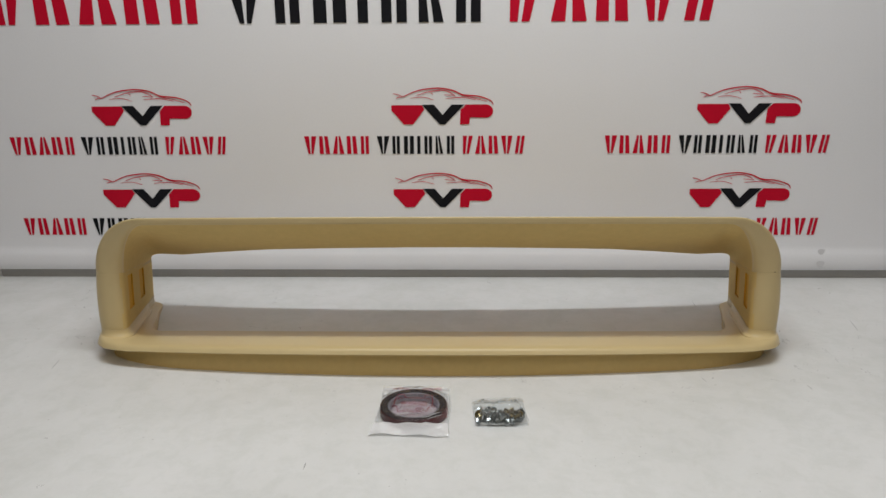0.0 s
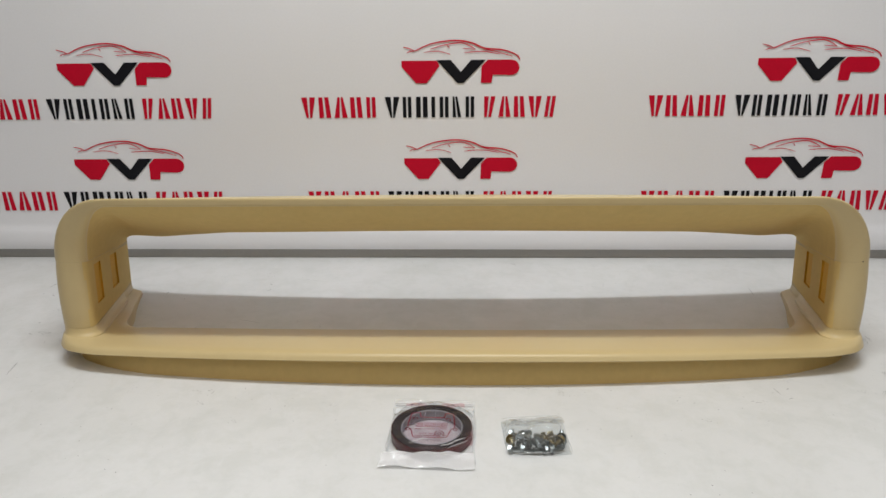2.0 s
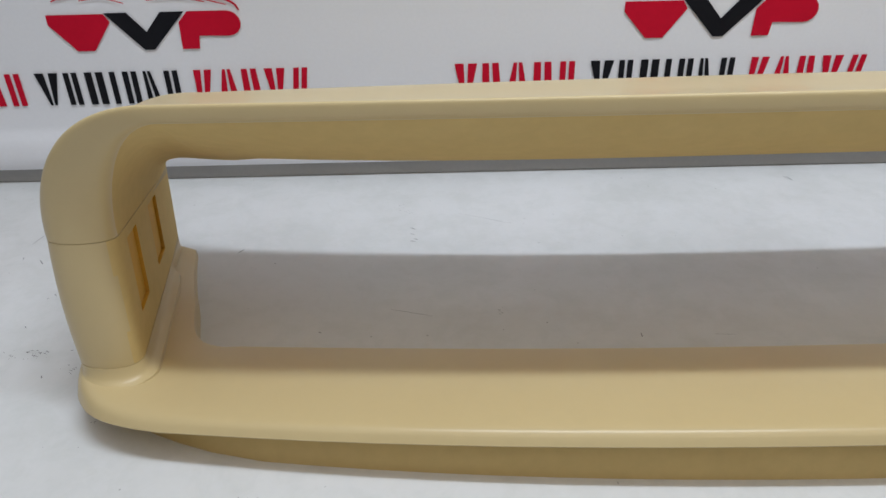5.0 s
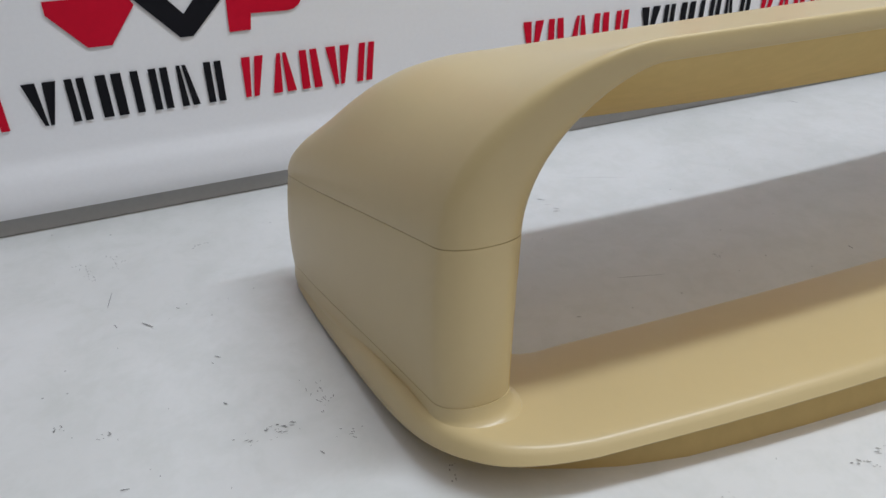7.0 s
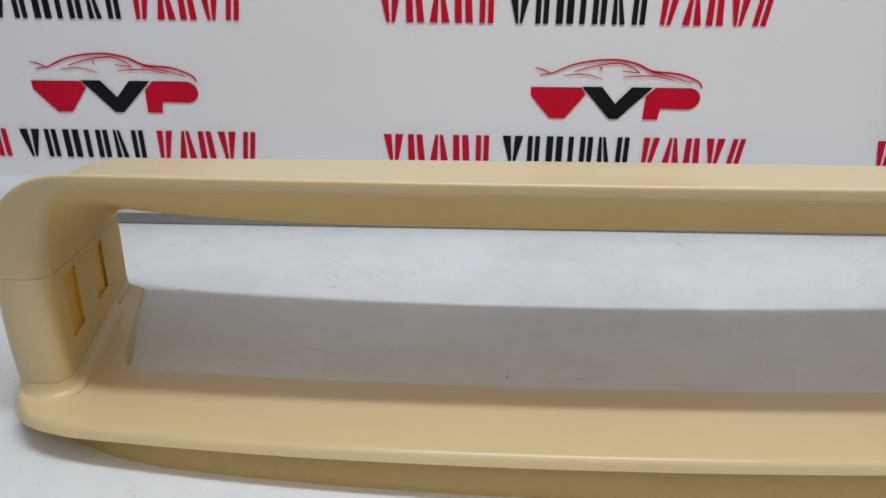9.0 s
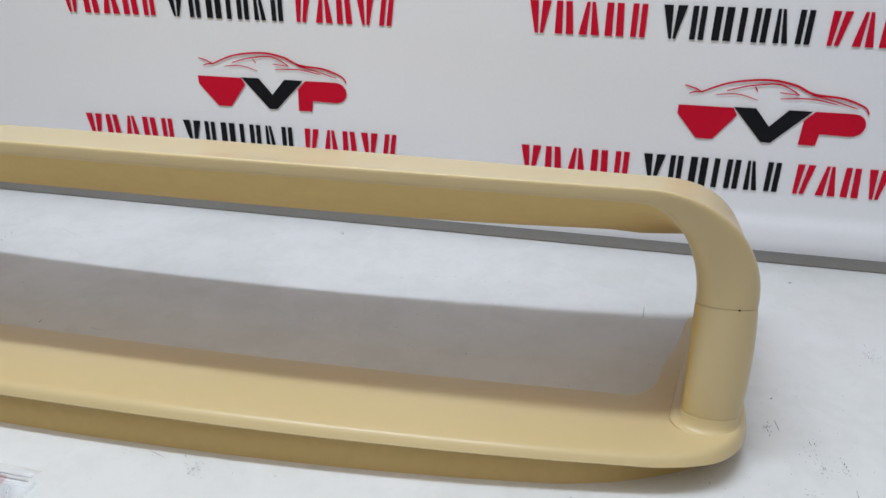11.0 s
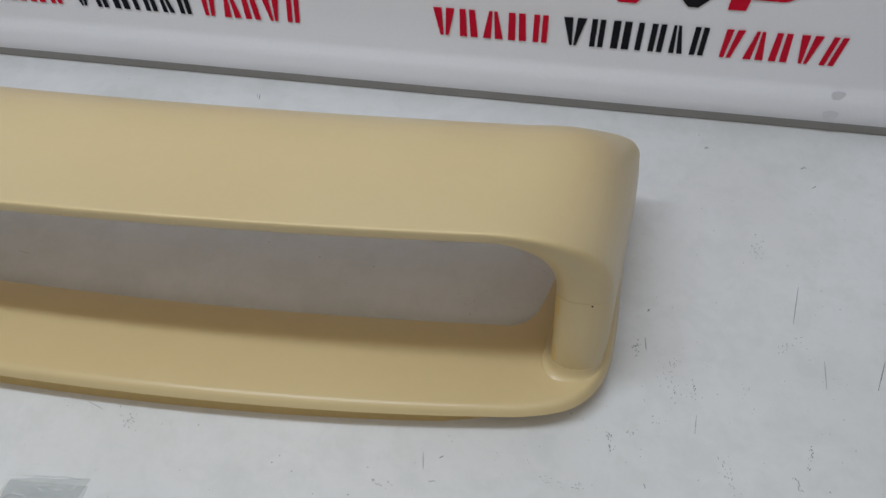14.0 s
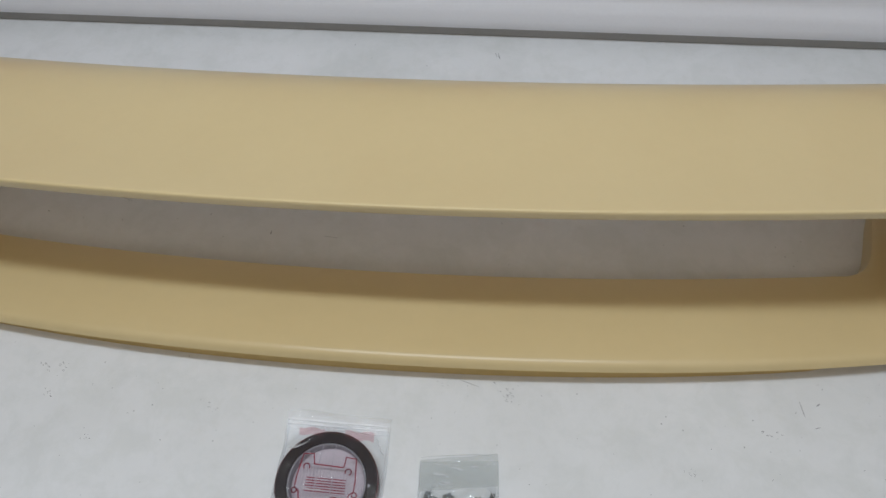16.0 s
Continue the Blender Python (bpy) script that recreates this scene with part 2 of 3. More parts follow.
def ribbon(bm, points, widths, y):
    """A flat curved stroke in a plane of constant y: points are x, z."""
    n = len(points)
    left, right = [], []
    for i, (x, z) in enumerate(points):
        a, b = points[max(i - 1, 0)], points[min(i + 1, n - 1)]
        d = Vector((b[0] - a[0], b[1] - a[1])).normalized()
        w = widths[i] / 2
        left.append(bm.verts.new((x - d.y * w, y, z + d.x * w)))
        right.append(bm.verts.new((x + d.y * w, y, z - d.x * w)))
    for i in range(n - 1):
        bm.faces.new((left[i], left[i + 1], right[i + 1], right[i]))


def curve_points(ctrl, n=8):
    """A smooth line through control points (Catmull-Rom)."""
    out = []
    for i in range(len(ctrl) - 1):
        p = [Vector(ctrl[min(max(i + k, 0), len(ctrl) - 1)]) for k in (-1, 0, 1, 2)]
        for j in range(n):
            t = j / n
            out.append(0.5 * (2 * p[1] + (p[2] - p[0]) * t + (2 * p[0] - 5 * p[1] + 4 * p[2] - p[3]) * t ** 2 + (3 * p[1] - p[0] - 3 * p[2] + p[3]) * t ** 3))
    return out + [Vector(ctrl[-1])]


def flat(bm, y, *pts):
    bm.faces.new([bm.verts.new((x, y, z)) for x, z in pts])


PLAIN = {  # plain blocks in a unit cell: from and to along the top, from and to along the foot
    "wedge": (0, 1, 0.30, 0.70), "peak": (0.30, 0.70, 0, 1), "dip": (0, 1, 0.36, 0.64), "pair": (0.05, 0.80, 0.05, 0.95), "flag": (0.05, 0.95, 0.05, 0.60), "twin": (0.05, 0.85, 0.05, 0.95),
    "stack": (0.08, 0.88, 0.08, 0.88), "posts": (0.08, 0.92, 0.08, 0.92), "post": (0.1, 0.9, 0.1, 0.9), "half": (0.15, 0.90, 0.15, 0.90), "foot": (0.05, 0.50, 0.05, 0.90), "slant": (0.25, 0.95, 0.05, 0.75),
}
WORDS = (("wedge pair peak twin stack", 0.0, 0.298, 0), ("dip stack posts post half foot stack", 0.330, 0.685, 1), ("flag peak pair wedge slant", 0.717, 1.0, 0))
WIDE = {"post": 0.36, "stack": 0.86, "foot": 0.82, "dip": 1.18, "posts": 1.1, "wedge": 1.05, "half": 0.95}


def word_blocks(parent, mat, kinds, x0, x1, z0, z1, y):
    kinds = kinds.split()
    gap = 0.20
    total = sum(WIDE.get(k, 1.0) for k in kinds) + gap * (len(kinds) - 1)
    unit, x = (x1 - x0) / total, x0
    for k in kinds:
        w = WIDE.get(k, 1.0) * unit
        bm = bmesh.new()
        a, b, c, d = (x + u * w for u in PLAIN[k])
        if k == "post":
            flat(bm, y, (a, z1), (b, z1), (d, z0), (c, z0))
        else:  # two plain slivers
            for p, q in ((0.0, 0.40), (0.60, 1.0)):
                flat(bm, y, (lerp(a, b, p), z1), (lerp(a, b, q), z1), (lerp(c, d, q), z0), (lerp(c, d, p), z0))
        part("print_block", bm, mat, parent)
        x += w + gap * unit


def emblem(parent, x, z):
    """The red and black badge; x, z: the foot of its black arrow."""
    y, s, bottom = -0.0016, 0.000502, z
    X = lambda px: x + (px - 637) * s
    Z = lambda py: bottom + (200 - py) * s * 0.93
    bm = bmesh.new()
    flat(bm, y, (X(430), Z(115)), (X(556), Z(115)), (X(566), Z(134)), (X(519), Z(200)), (X(481), Z(200)), (X(430), Z(138)))
    part("badge_block", bm, RED, parent)
    bm = bmesh.new()
    flat(bm, y, (X(556), Z(113)), (X(606), Z(113)), (X(642), Z(158)), (X(679), Z(113)), (X(731), Z(113)), (X(652), Z(200)), (X(630), Z(200)))
    part("badge_arrow", bm, BLACK, parent, "black downward arrow")
    bm = bmesh.new()
    outer = [(X(738), Z(113))] + [(X(822) + 29 * s * math.sin(a), Z(142) + 27 * s * math.cos(a)) for a in np.linspace(0, math.pi, 9)] + [(X(756), Z(169.5))]
    vs = [bm.verts.new((a, y, b)) for a, b in outer + [(X(752), Z(200)), (X(714), Z(200)), (X(716), Z(137))]]
    bm.faces.new(vs)
    part("badge_pennant", bm, RED, parent)
    bm = bmesh.new()
    for ctrl, w in (([(478, 79), (540, 52), (620, 41), (680, 50), (725, 70), (790, 77), (838, 95), (851, 113)], 5.5), ([(478, 79), (460, 70), (438, 64)], 3.5), ([(450, 85), (462, 80), (478, 79)], 3),
                    ([(534, 73), (580, 58), (640, 50), (672, 60), (694, 74)], 3.5), ([(694, 74), (668, 72), (650, 70)], 2.5), ([(510, 84), (560, 80), (605, 92)], 2.5), ([(655, 86), (720, 82), (780, 92)], 3),
                    ([(720, 72), (770, 84), (825, 100)], 3), ([(594, 58), (598, 64), (602, 70)], 2.5)):
        pts = curve_points([(X(a), Z(b)) for a, b in ctrl])
        n = len(pts) - 1
        ribbon(bm, [tuple(p) for p in pts], [w * s * (0.35 + 0.65 * math.sin(math.pi * (0.15 + 0.7 * i / n))) for i in range(n + 1)], y)
    part("badge_swoosh", bm, RED, parent, "thin red curved lines")


def words(parent, x0, x1, z0, z1):
    for kinds, a, b, dark in WORDS:
        word_blocks(parent, BLACK if dark else RED, kinds, lerp(x0, x1, a), lerp(x0, x1, b), z0, z1, -0.0016)


def make_banner():
    b = thing("banner", "white vinyl banner with red and black print behind the table", "banner", (0, BANNER_Y, 0))
    half, top = 1.0, 1.25
    # cloth: a thin sheet that bulges into a hem at its foot
    bm = bmesh.new()
    profile = [(0.000, top)] + [(0.0, z) for z in np.linspace(1.1, 0.075, 24)] + [(-0.0015, 0.066), (-0.005, 0.060), (-0.007, 0.050), (-0.0075, 0.038), (-0.0065, 0.028), (-0.003, 0.0205)]
    back = [(0.007, 0.0205), (0.006, 0.05), (0.004, top)]
    loops = []
    for x in np.linspace(-half, half, 49):
        wave = lambda z: 0.0012 * math.sin(3.1 * x + 5 * z) + 0.0008 * math.sin(9 * x - 3 * z + 1)
        loops.append([(x, y + (wave(z) if 0.1 < z < top else 0.0) * min(1, max(0, (z - 0.6) * 3)), z) for y, z in profile + back])
    loft(bm, loops)
    part("cloth", bm, VINYL, b, smooth=True)
    bm = bmesh.new()
    box(bm, -half + 0.003, half - 0.003, 0.006, 0.03, 0.0, 0.0200, 0.0015)
    part("bottom_rail", bm, RAIL, b, "grey bottom rail")
    bm = bmesh.new()
    box(bm, -half, half, -0.004, 0.02, top, top + 0.03, 0.004)
    part("top_rail", bm, RAIL, b)
    for x in (-half + 0.03, half - 0.03):
        bm = bmesh.new()
        box(bm, x - 0.01, x + 0.01, 0.006, 0.026, 0.02, top, 0.002)
        part("upright", bm, RAIL, b)
    for x in (-0.631, 0.0, 0.631):
        for z in (0.339, 0.1615):
            emblem(b, x, z)
            words(b, x - 0.290, x + 0.1755, z - 0.0615, z - 0.0240)
    words(b, -0.925, 0.553, 0.543, 0.655)
    for z, r in ((0.036, 0.0085), (0.063, 0.0075)):  # two grey smudges near the foot
        bm = bmesh.new()
        flat(bm, -0.0093 if z < 0.05 else -0.0058, *[(0.820 + r * math.cos(a) * (1 + 0.2 * math.sin(3 * a)), z + r * math.sin(a) * (1.0 + 0.15 * math.cos(2 * a))) for a in np.linspace(0, 2 * math.pi, 14, endpoint=False)])
        part("smudge", bm, SMUDGE, b, "small grey smudge")
    return b


make_banner()


# ---- the roof spoiler ----
# rounded ends of the wing: x and z at the joint, height at the top, exponent of the curve
ENDS = dict(
    nose_out=(0.5644, 0.1437, 0.2431, 1.90), nose_in=(0.5181, 0.1437, 0.2318, 1.75),
    tail_out=(0.5908, 0.1010, 0.1569, 1.96), tail_in=(0.5606, 0.1010, 0.1205, 2.52))
STRAIGHT = 0.4644  # half the length of the straight part
Y_JOINT = (0.123, 0.3302)
Y_NOSE, NOSE_BOW, NOSE_CROWN = 0.062, 0.1329, 0.0084
Y_TAIL, TAIL_BOW, TAIL_CROWN = 0.2662, 0.1292, 0.0145
BULGE, BELLY, SWEEP = 0.0203, 0.0225, 1.82
SLOTS = ((0.1410, 0.1730), (0.2200, 0.2575))


def end_curve(x, z, top, power, start, share):
    """A point of a rounded end, from the joint (share 0) to the straight part (share 1)."""
    c, s = abs(math.cos(share * math.pi / 2)) ** (2 / power), abs(math.sin(share * math.pi / 2)) ** (2 / power)
    return Vector((start + (x - start) * c, 0, z + (top - z) * s))


def wing_section(share, f):
    """One closed loop: nose, outer side, tail, inner side. share: way up the end; f: share of the straight half."""
    starts = (STRAIGHT, STRAIGHT - 0.003, STRAIGHT + 0.02, STRAIGHT + 0.02)
    crowns = (NOSE_CROWN, NOSE_CROWN, TAIL_CROWN, TAIL_CROWN + 0.0130)
    pts = []
    for (x, z, top, power), start, crown in zip(ENDS.values(), starts, crowns):
        p = end_curve(x, z, top, power, start, share)
        pts.append(Vector((p.x * f, 0, p.z + crown * (1 - f * f))))
    of, nf, ot, nt = pts
    F, R = (of + nf) / 2, (ot + nt) / 2
    level = [(ENDS[k + "_out"][2] + ENDS[k + "_in"][2]) / 2 for k in ("nose", "tail")]
    foot = [ENDS[k + "_out"][1] for k in ("nose", "tail")]
    rise_f = min(max((F.z - foot[0]) / (level[0] - foot[0]), 0.0), 1.0) ** SWEEP
    rise_r = min(max((R.z - foot[1]) / (level[1] - foot[1]), 0.0), 1.0) ** SWEEP
    F.y = lerp(Y_JOINT[0], Y_NOSE + NOSE_BOW * F.x * F.x, rise_f)
    R.y = lerp(Y_JOINT[1], Y_TAIL + TAIL_BOW * R.x * R.x, rise_r)
    hf, hr = (of - nf).length / 2, (ot - nt).length / 2
    nF, nR = (of - nf).normalized(), (ot - nt).normalized()
    ahead = (F - R).normalized()
    k = ease(rise_f)
    bulge = lerp(0.0015, BULGE, k ** 1.1)
    belly = BELLY * max(0.0, 1.0 - (F.x / 0.50) ** 4) ** 0.8
    ring, blunt = [], lerp(0.9, 0.42, k)
    for p in np.linspace(-87, 87, 19):  # nose, from the inner to the outer side
        q = radians(p)
        b = blunt if q < 0 else lerp(0.9, 0.62, k)  # softer towards the top
        ring.append(F + nF * hf * math.copysign(abs(math.sin(q)) ** b, q) + ahead * hf * math.cos(q) ** b * lerp(0.75, 0.85, k))
    for u in np.linspace(0.06, 0.985, 21):
        ring.append(F.lerp(R, u) + nF.lerp(nR, u).normalized() * (lerp(hf, hr, u) + bulge * math.sin(math.pi * u ** 2.2)))
    ring.append(R + nR * hr * 0.85 - ahead * 0.004)
    ring.append(R - nR * hr * 0.85 - ahead * 0.004)
    for u in np.linspace(0.985, 0.06, 61):
        ring.append(F.lerp(R, u) - nF.lerp(nR, u).normalized() * (lerp(hf, hr, u) + belly * math.sin(math.pi * u ** 0.65)))
    return ring


def wing_sections():
    """Closed loops from one end joint over the wing to the other."""
    half = [wing_section(s, 1.0) for s in np.linspace(0, 1, 30)] + [wing_section(1.0, f) for f in np.linspace(0.93, 0, 14)]
    return [[tuple(p) for p in ring] for ring in half] + [[(-p.x, p.y, p.z) for p in ring] for ring in half[-2::-1]]


def foot_z(y):
    return 0.047 - 0.020 * (y - 0.11) / 0.215


def post_point(p, v):
    """A point of the joint's outline carried down the post: v is 0 at the joint, 1 at the foot."""
    x, y, z = p
    side = 1 if x > 0 else -1
    along = min(max((y - Y_JOINT[0]) / (Y_JOINT[1] - Y_JOINT[0]), -0.2), 1.2)
    inner, outer = lerp(ENDS["nose_in"][0], ENDS["tail_in"][0], along), lerp(ENDS["nose_out"][0], ENDS["tail_out"][0], along)
    w = min(max((abs(x) - inner) / (outer - inner), 0.0), 1.0)
    out = w * (0.004 * v + 0.0024 * 4 * v * (1 - v)) + (1 - w) * 0.0042 * v
    return x + side * out, y - 0.0024 * v * (1 - min(max(along, 0.0), 1.0)), lerp(z, foot_z(y), v)


def lip_y(x):
    return 0.0199 + 0.1334 * x * x + 0.0844 * x ** 4


def base_rows():
    """Stations round the base, from one rear end by the front to the other: outer point, inner point, share of arm."""
    right = []
    for x in np.linspace(0, 0.47, 13):
        right.append(((x, lip_y(x)), (x * 0.985, 0.1263 + 0.135 * x * x), 0.0))
    corner = [((0.497, 0.0461), (0.478, 0.146), 0.01), ((0.523, 0.0528), (0.490, 0.150), 0.03), ((0.546, 0.0633), (0.499, 0.157), 0.08), ((0.562, 0.0790), (0.506, 0.168), 0.17),
              ((0.573, 0.098), (0.511, 0.182), 0.30), ((0.580, 0.122), (0.516, 0.200), 0.46), ((0.5845, 0.158), (0.522, 0.222), 0.66), ((0.588, 0.205), (0.532, 0.25), 0.85), ((0.592, 0.265), (0.544, 0.29), 1.0), ((0.594, 0.316), (0.553, 0.326), 1.0), ((0.591, 0.326), (0.557, 0.331), 1.0)]
    for p in curve_points([(*a, *b, k) for a, b, k in corner], 3):
        right.append(((p[0], p[1] + 0.0118), (p[2], p[3] + 0.0118), p[4]))
    return [((-a[0], a[1]), (-b[0], b[1]), k) for a, b, k in right[:0:-1]] + right


def make_base(s):
    bm, loops = bmesh.new(), []
    for (ox, oy), (ix, iy), k in base_rows():
        O, I = Vector((ox, oy, 0)), Vector((ix, iy, 0))
        D = (I - O).length
        w = (I - O) / D
        slope = (0.332 - oy) / 0.27
        x2 = min(abs(ox), 0.5) ** 2
        low = lerp(0.0399 - 0.0443 * x2, lerp(0.003, 0.006, slope), k)
        top = lerp(0.0495 - 0.050 * x2, foot_z(oy) - 0.010, k)
        rear = lerp(0.0375 - 0.050 * x2, max(foot_z(iy) - 0.021, 0.0065), k)
        h, deep = top - low, lerp(0.0105, 0.026, ease((abs(ox) - 0.43) / 0.12))
        prof = [(0.0006, low), (0.0, low + 0.0012), (0.0012, low + 0.32 * h), (0.0028, low + 0.60 * h), (0.0048, low + 0.82 * h), (0.0075, low + 0.95 * h), (0.0110, top), (0.022, top - 0.0006),
                (D * 0.5, lerp(top, rear, 0.42)), (D - 0.006, lerp(top, rear, 0.97)), (D - 0.0015, rear - 0.002), (D, rear - 0.006), (D, 0.0),
                (deep, 0.0), (deep + 0.005, low * 0.5), (deep + 0.010, low * 0.97), (0.0035, low + 0.0012)]
        loops.append([tuple(O + w * d + Vector((0, 0, z))) for d, z in prof])
    loft(bm, loops)
    base = part("base", bm, BEIGE, s, smooth=True)
    base.data.materials.append(BEIGE_BOUNCE)
    n = len(loops[0])
    for i, f in enumerate(base.data.polygons[:n * (len(loops) - 1)]):  # the skirt and the underside: matte, with warm bounce in the colour
        f.material_index = 1 if i % n >= 12 else 0
    return base


def make_post(s, ring, side):
    gap, n = 0.0005, len(ring)
    level = [[post_point(p, v) for p in ring] for v in np.linspace(0, 1, 12)]
    level[0] = [(x, y, z - gap) for x, y, z in level[0]]
    bm = bmesh.new()
    loft(bm, level)
    # two upright slots in the inner face
    chosen = []
    for f in bm.faces:
        c = f.calc_center_median()
        along = (c.y - Y_JOINT[0]) / (Y_JOINT[1] - Y_JOINT[0])
        inside = abs(c.x) < lerp(ENDS["nose_in"][0], ENDS["tail_in"][0], along) + 0.010
        v = (lerp(0.1437, 0.1010, along) - c.z) / (lerp(0.1437, 0.1010, along) - foot_z(c.y))
        if len(f.verts) == 4 and inside and any(a < c.y < b for a, b in SLOTS) and 0.13 < v < 0.75:
            chosen.append(f)
    if chosen:
        out = bmesh.ops.extrude_face_region(bm, geom=chosen)
        moved = [g for g in out["geom"] if isinstance(g, bmesh.types.BMVert)]
        bmesh.ops.translate(bm, verts=moved, vec=(side * 0.0028, 0.0, 0))
        for g in moved:
            for f in g.link_faces:
                f.material_index = 1
        bmesh.ops.delete(bm, geom=chosen, context="FACES")
    post = part("post", bm, BEIGE, s, smooth=True)
    post.data.materials.append(AMBER)
    post.data.materials.append(BEIGE_BOUNCE)
    for f in post.data.polygons:  # the inner face: matte, with warm bounce in the colour
        if f.material_index == 0 and f.normal.x * side < -0.75:
            f.material_index = 2
    mid = Vector((0.552 * side, 0.225, 0))
    foot = level[-1]
    shrink = lambda p, z: (mid.x + (p[0] - mid.x) * 0.980, mid.y + (p[1] - mid.y) * 0.996, z)
    # fillers that show as the dark lines of the joint and of the foot
    bm = bmesh.new()
    loft(bm, [[shrink(p, p[2] + 0.002) for p in ring], [shrink(p, p[2] - 0.004) for p in ring]])
    part("joint_filler", bm, SEAM, post)
    bm = bmesh.new()
    loft(bm, [[shrink(p, p[2] + d) for p in foot] for d in (0.003, -0.002)])
    part("foot_filler", bm, SEAM, post)
    # the flange round the foot
    bm, rings = bmesh.new(), []
    for d, dz in ((0.0006, -0.0004), (0.0010, -0.0022), (0.0020, -0.0048), (0.0036, -0.0074), (0.0052, -0.0090), (0.0075, -0.0101), (0.0100, -0.0110), (0.0125, -0.0118), (0.0140, -0.0150)):
        grown = []
        for i in range(n):
            a, b = Vector(foot[i - 1]), Vector(foot[(i + 1) % n])
            t = b - a
            out = Vector((t.y, -t.x, 0)).normalized()
            c = Vector(foot[i]) - mid
            if out.dot(Vector((c.x * 3, c.y * 0.4, 0))) < 0:
                out = -out
            keep = lerp(1.0, 0.15, ease((foot[i][1] - 0.24) / 0.07)) * lerp(0.85, 0.15 if out.x * side > 0 else 0.6, ease(abs(out.x)))
            grown.append((foot[i][0] + out.x * d * keep, foot[i][1] + out.y * d * keep, foot[i][2] + dz))
        rings.append(grown)
    loft(bm, rings)
    part("foot_flange", bm, BEIGE, post, smooth=True)
    return post


def make_spoiler():
    s = thing("roof_spoiler", "cream gelcoat vehicle roof spoiler lying on the white table", "spoiler", (-0.0001, -0.0097, 0))
    s.rotation_euler = (0, 0, 0.0071)
    make_base(s)
    loops = wing_sections()
    bm = bmesh.new()
    loft(bm, loops)
    wing = part("wing", bm, BEIGE, s, smooth=True)
    wing.data.materials.append(BEIGE_BOUNCE)
    n = len(loops[0])
    for i, f in enumerate(wing.data.polygons[:n * (len(loops) - 1)]):  # the underside: matte, with warm bounce in the colour
        f.material_index = 1 if i % n >= n - 62 else 0
    make_post(s, loops[-1], -1)
    post = make_post(s, loops[0], 1)
    bm = bmesh.new()
    bmesh.ops.create_icosphere(bm, subdivisions=1, radius=0.0009, matrix=Matrix.Translation((0.547, 0.1040, 0.1485)))
    part("blemish", bm, FOAM, post, "tiny dark blemish")
    return s


make_spoiler()


# ---- the two bags ----
def bag_sheet(bm, w, l, height, seed, n=14):
    """A wrinkled sheet of thin film that comes down to the table at its rim. height(u, v): its height, u, v in 0..1."""
    rnd = random.Random(seed)
    ph = [rnd.uniform(0, 6.28) for _ in range(6)]
    grid = []
    for j in range(n + 1):
        row = []
        for i in range(n + 1):
            u, v = i / n, j / n
            z = height(u, v) + 0.0014 * math.sin(19 * u + ph[0] + 7 * v) * math.sin(13 * v + ph[1]) + 0.0009 * math.sin(31 * v - 11 * u + ph[2]) + 0.0022 * max(0, math.sin(9 * u - 14 * v + ph[5])) ** 6
            if i in (0, n) or j in (0, n):
                z = 0.0009 + 0.0018 * (1 + math.sin(5 * u + 4 * v + ph[4]))
            wob = 0.0016 * math.sin(7 * (u + v) + ph[3])
            row.append(bm.verts.new(((u - 0.5) * w + wob * (v - 0.5), (v - 0.5) * l + wob * (u - 0.5), max(z, 0.0012))))
        grid.append(row)
    for j in range(n):
        for i in range(n):
            bm.faces.new((grid[j][i], grid[j][i + 1], grid[j + 1][i + 1], grid[j + 1][i]))
    bmesh.ops.remove_doubles(bm, verts=bm.verts, dist=0.0001)


def tube_ring(bm, r0, r1, z0, z1, n=48, sx=1.0, sy=1.0):
    loops = []
    for i in range(n):
        a = 2 * math.pi * i / n
        c, s = math.cos(a) * sx, math.sin(a) * sy
        e = 0.0008
        loops.append([(r0 * c, r0 * s, z0), (r1 * c, r1 * s, z0), (r1 * c, r1 * s, z1 - e), ((r1 - e) * c, (r1 - e) * s, z1), ((r0 + e) * c, (r0 + e) * s, z1), (r0 * c, r0 * s, z1 - e)])
    loops.append(loops[0])
    loft(bm, loops, False, False)
    bmesh.ops.remove_doubles(bm, verts=bm.verts, dist=0.00001)


def stroke_mesh(lines, w, z):
    """Flat strokes in the plane of constant z, each a list of x, y points."""
    bm = bmesh.new()
    for pts in lines:
        for a, b in zip(pts, pts[1:]):
            d = (Vector(b) - Vector(a))
            if d.length < 1e-6:
                continue
            d.normalize()
            nx, ny = -d.y * w / 2, d.x * w / 2
            e = d * w * 0.4
            bm.faces.new([bm.verts.new(p) for p in ((a[0] - e.x + nx, a[1] - e.y + ny, z), (b[0] + e.x + nx, b[1] + e.y + ny, z), (b[0] + e.x - nx, b[1] + e.y - ny, z), (a[0] - e.x - nx, a[1] - e.y - ny, z))])
    return bm


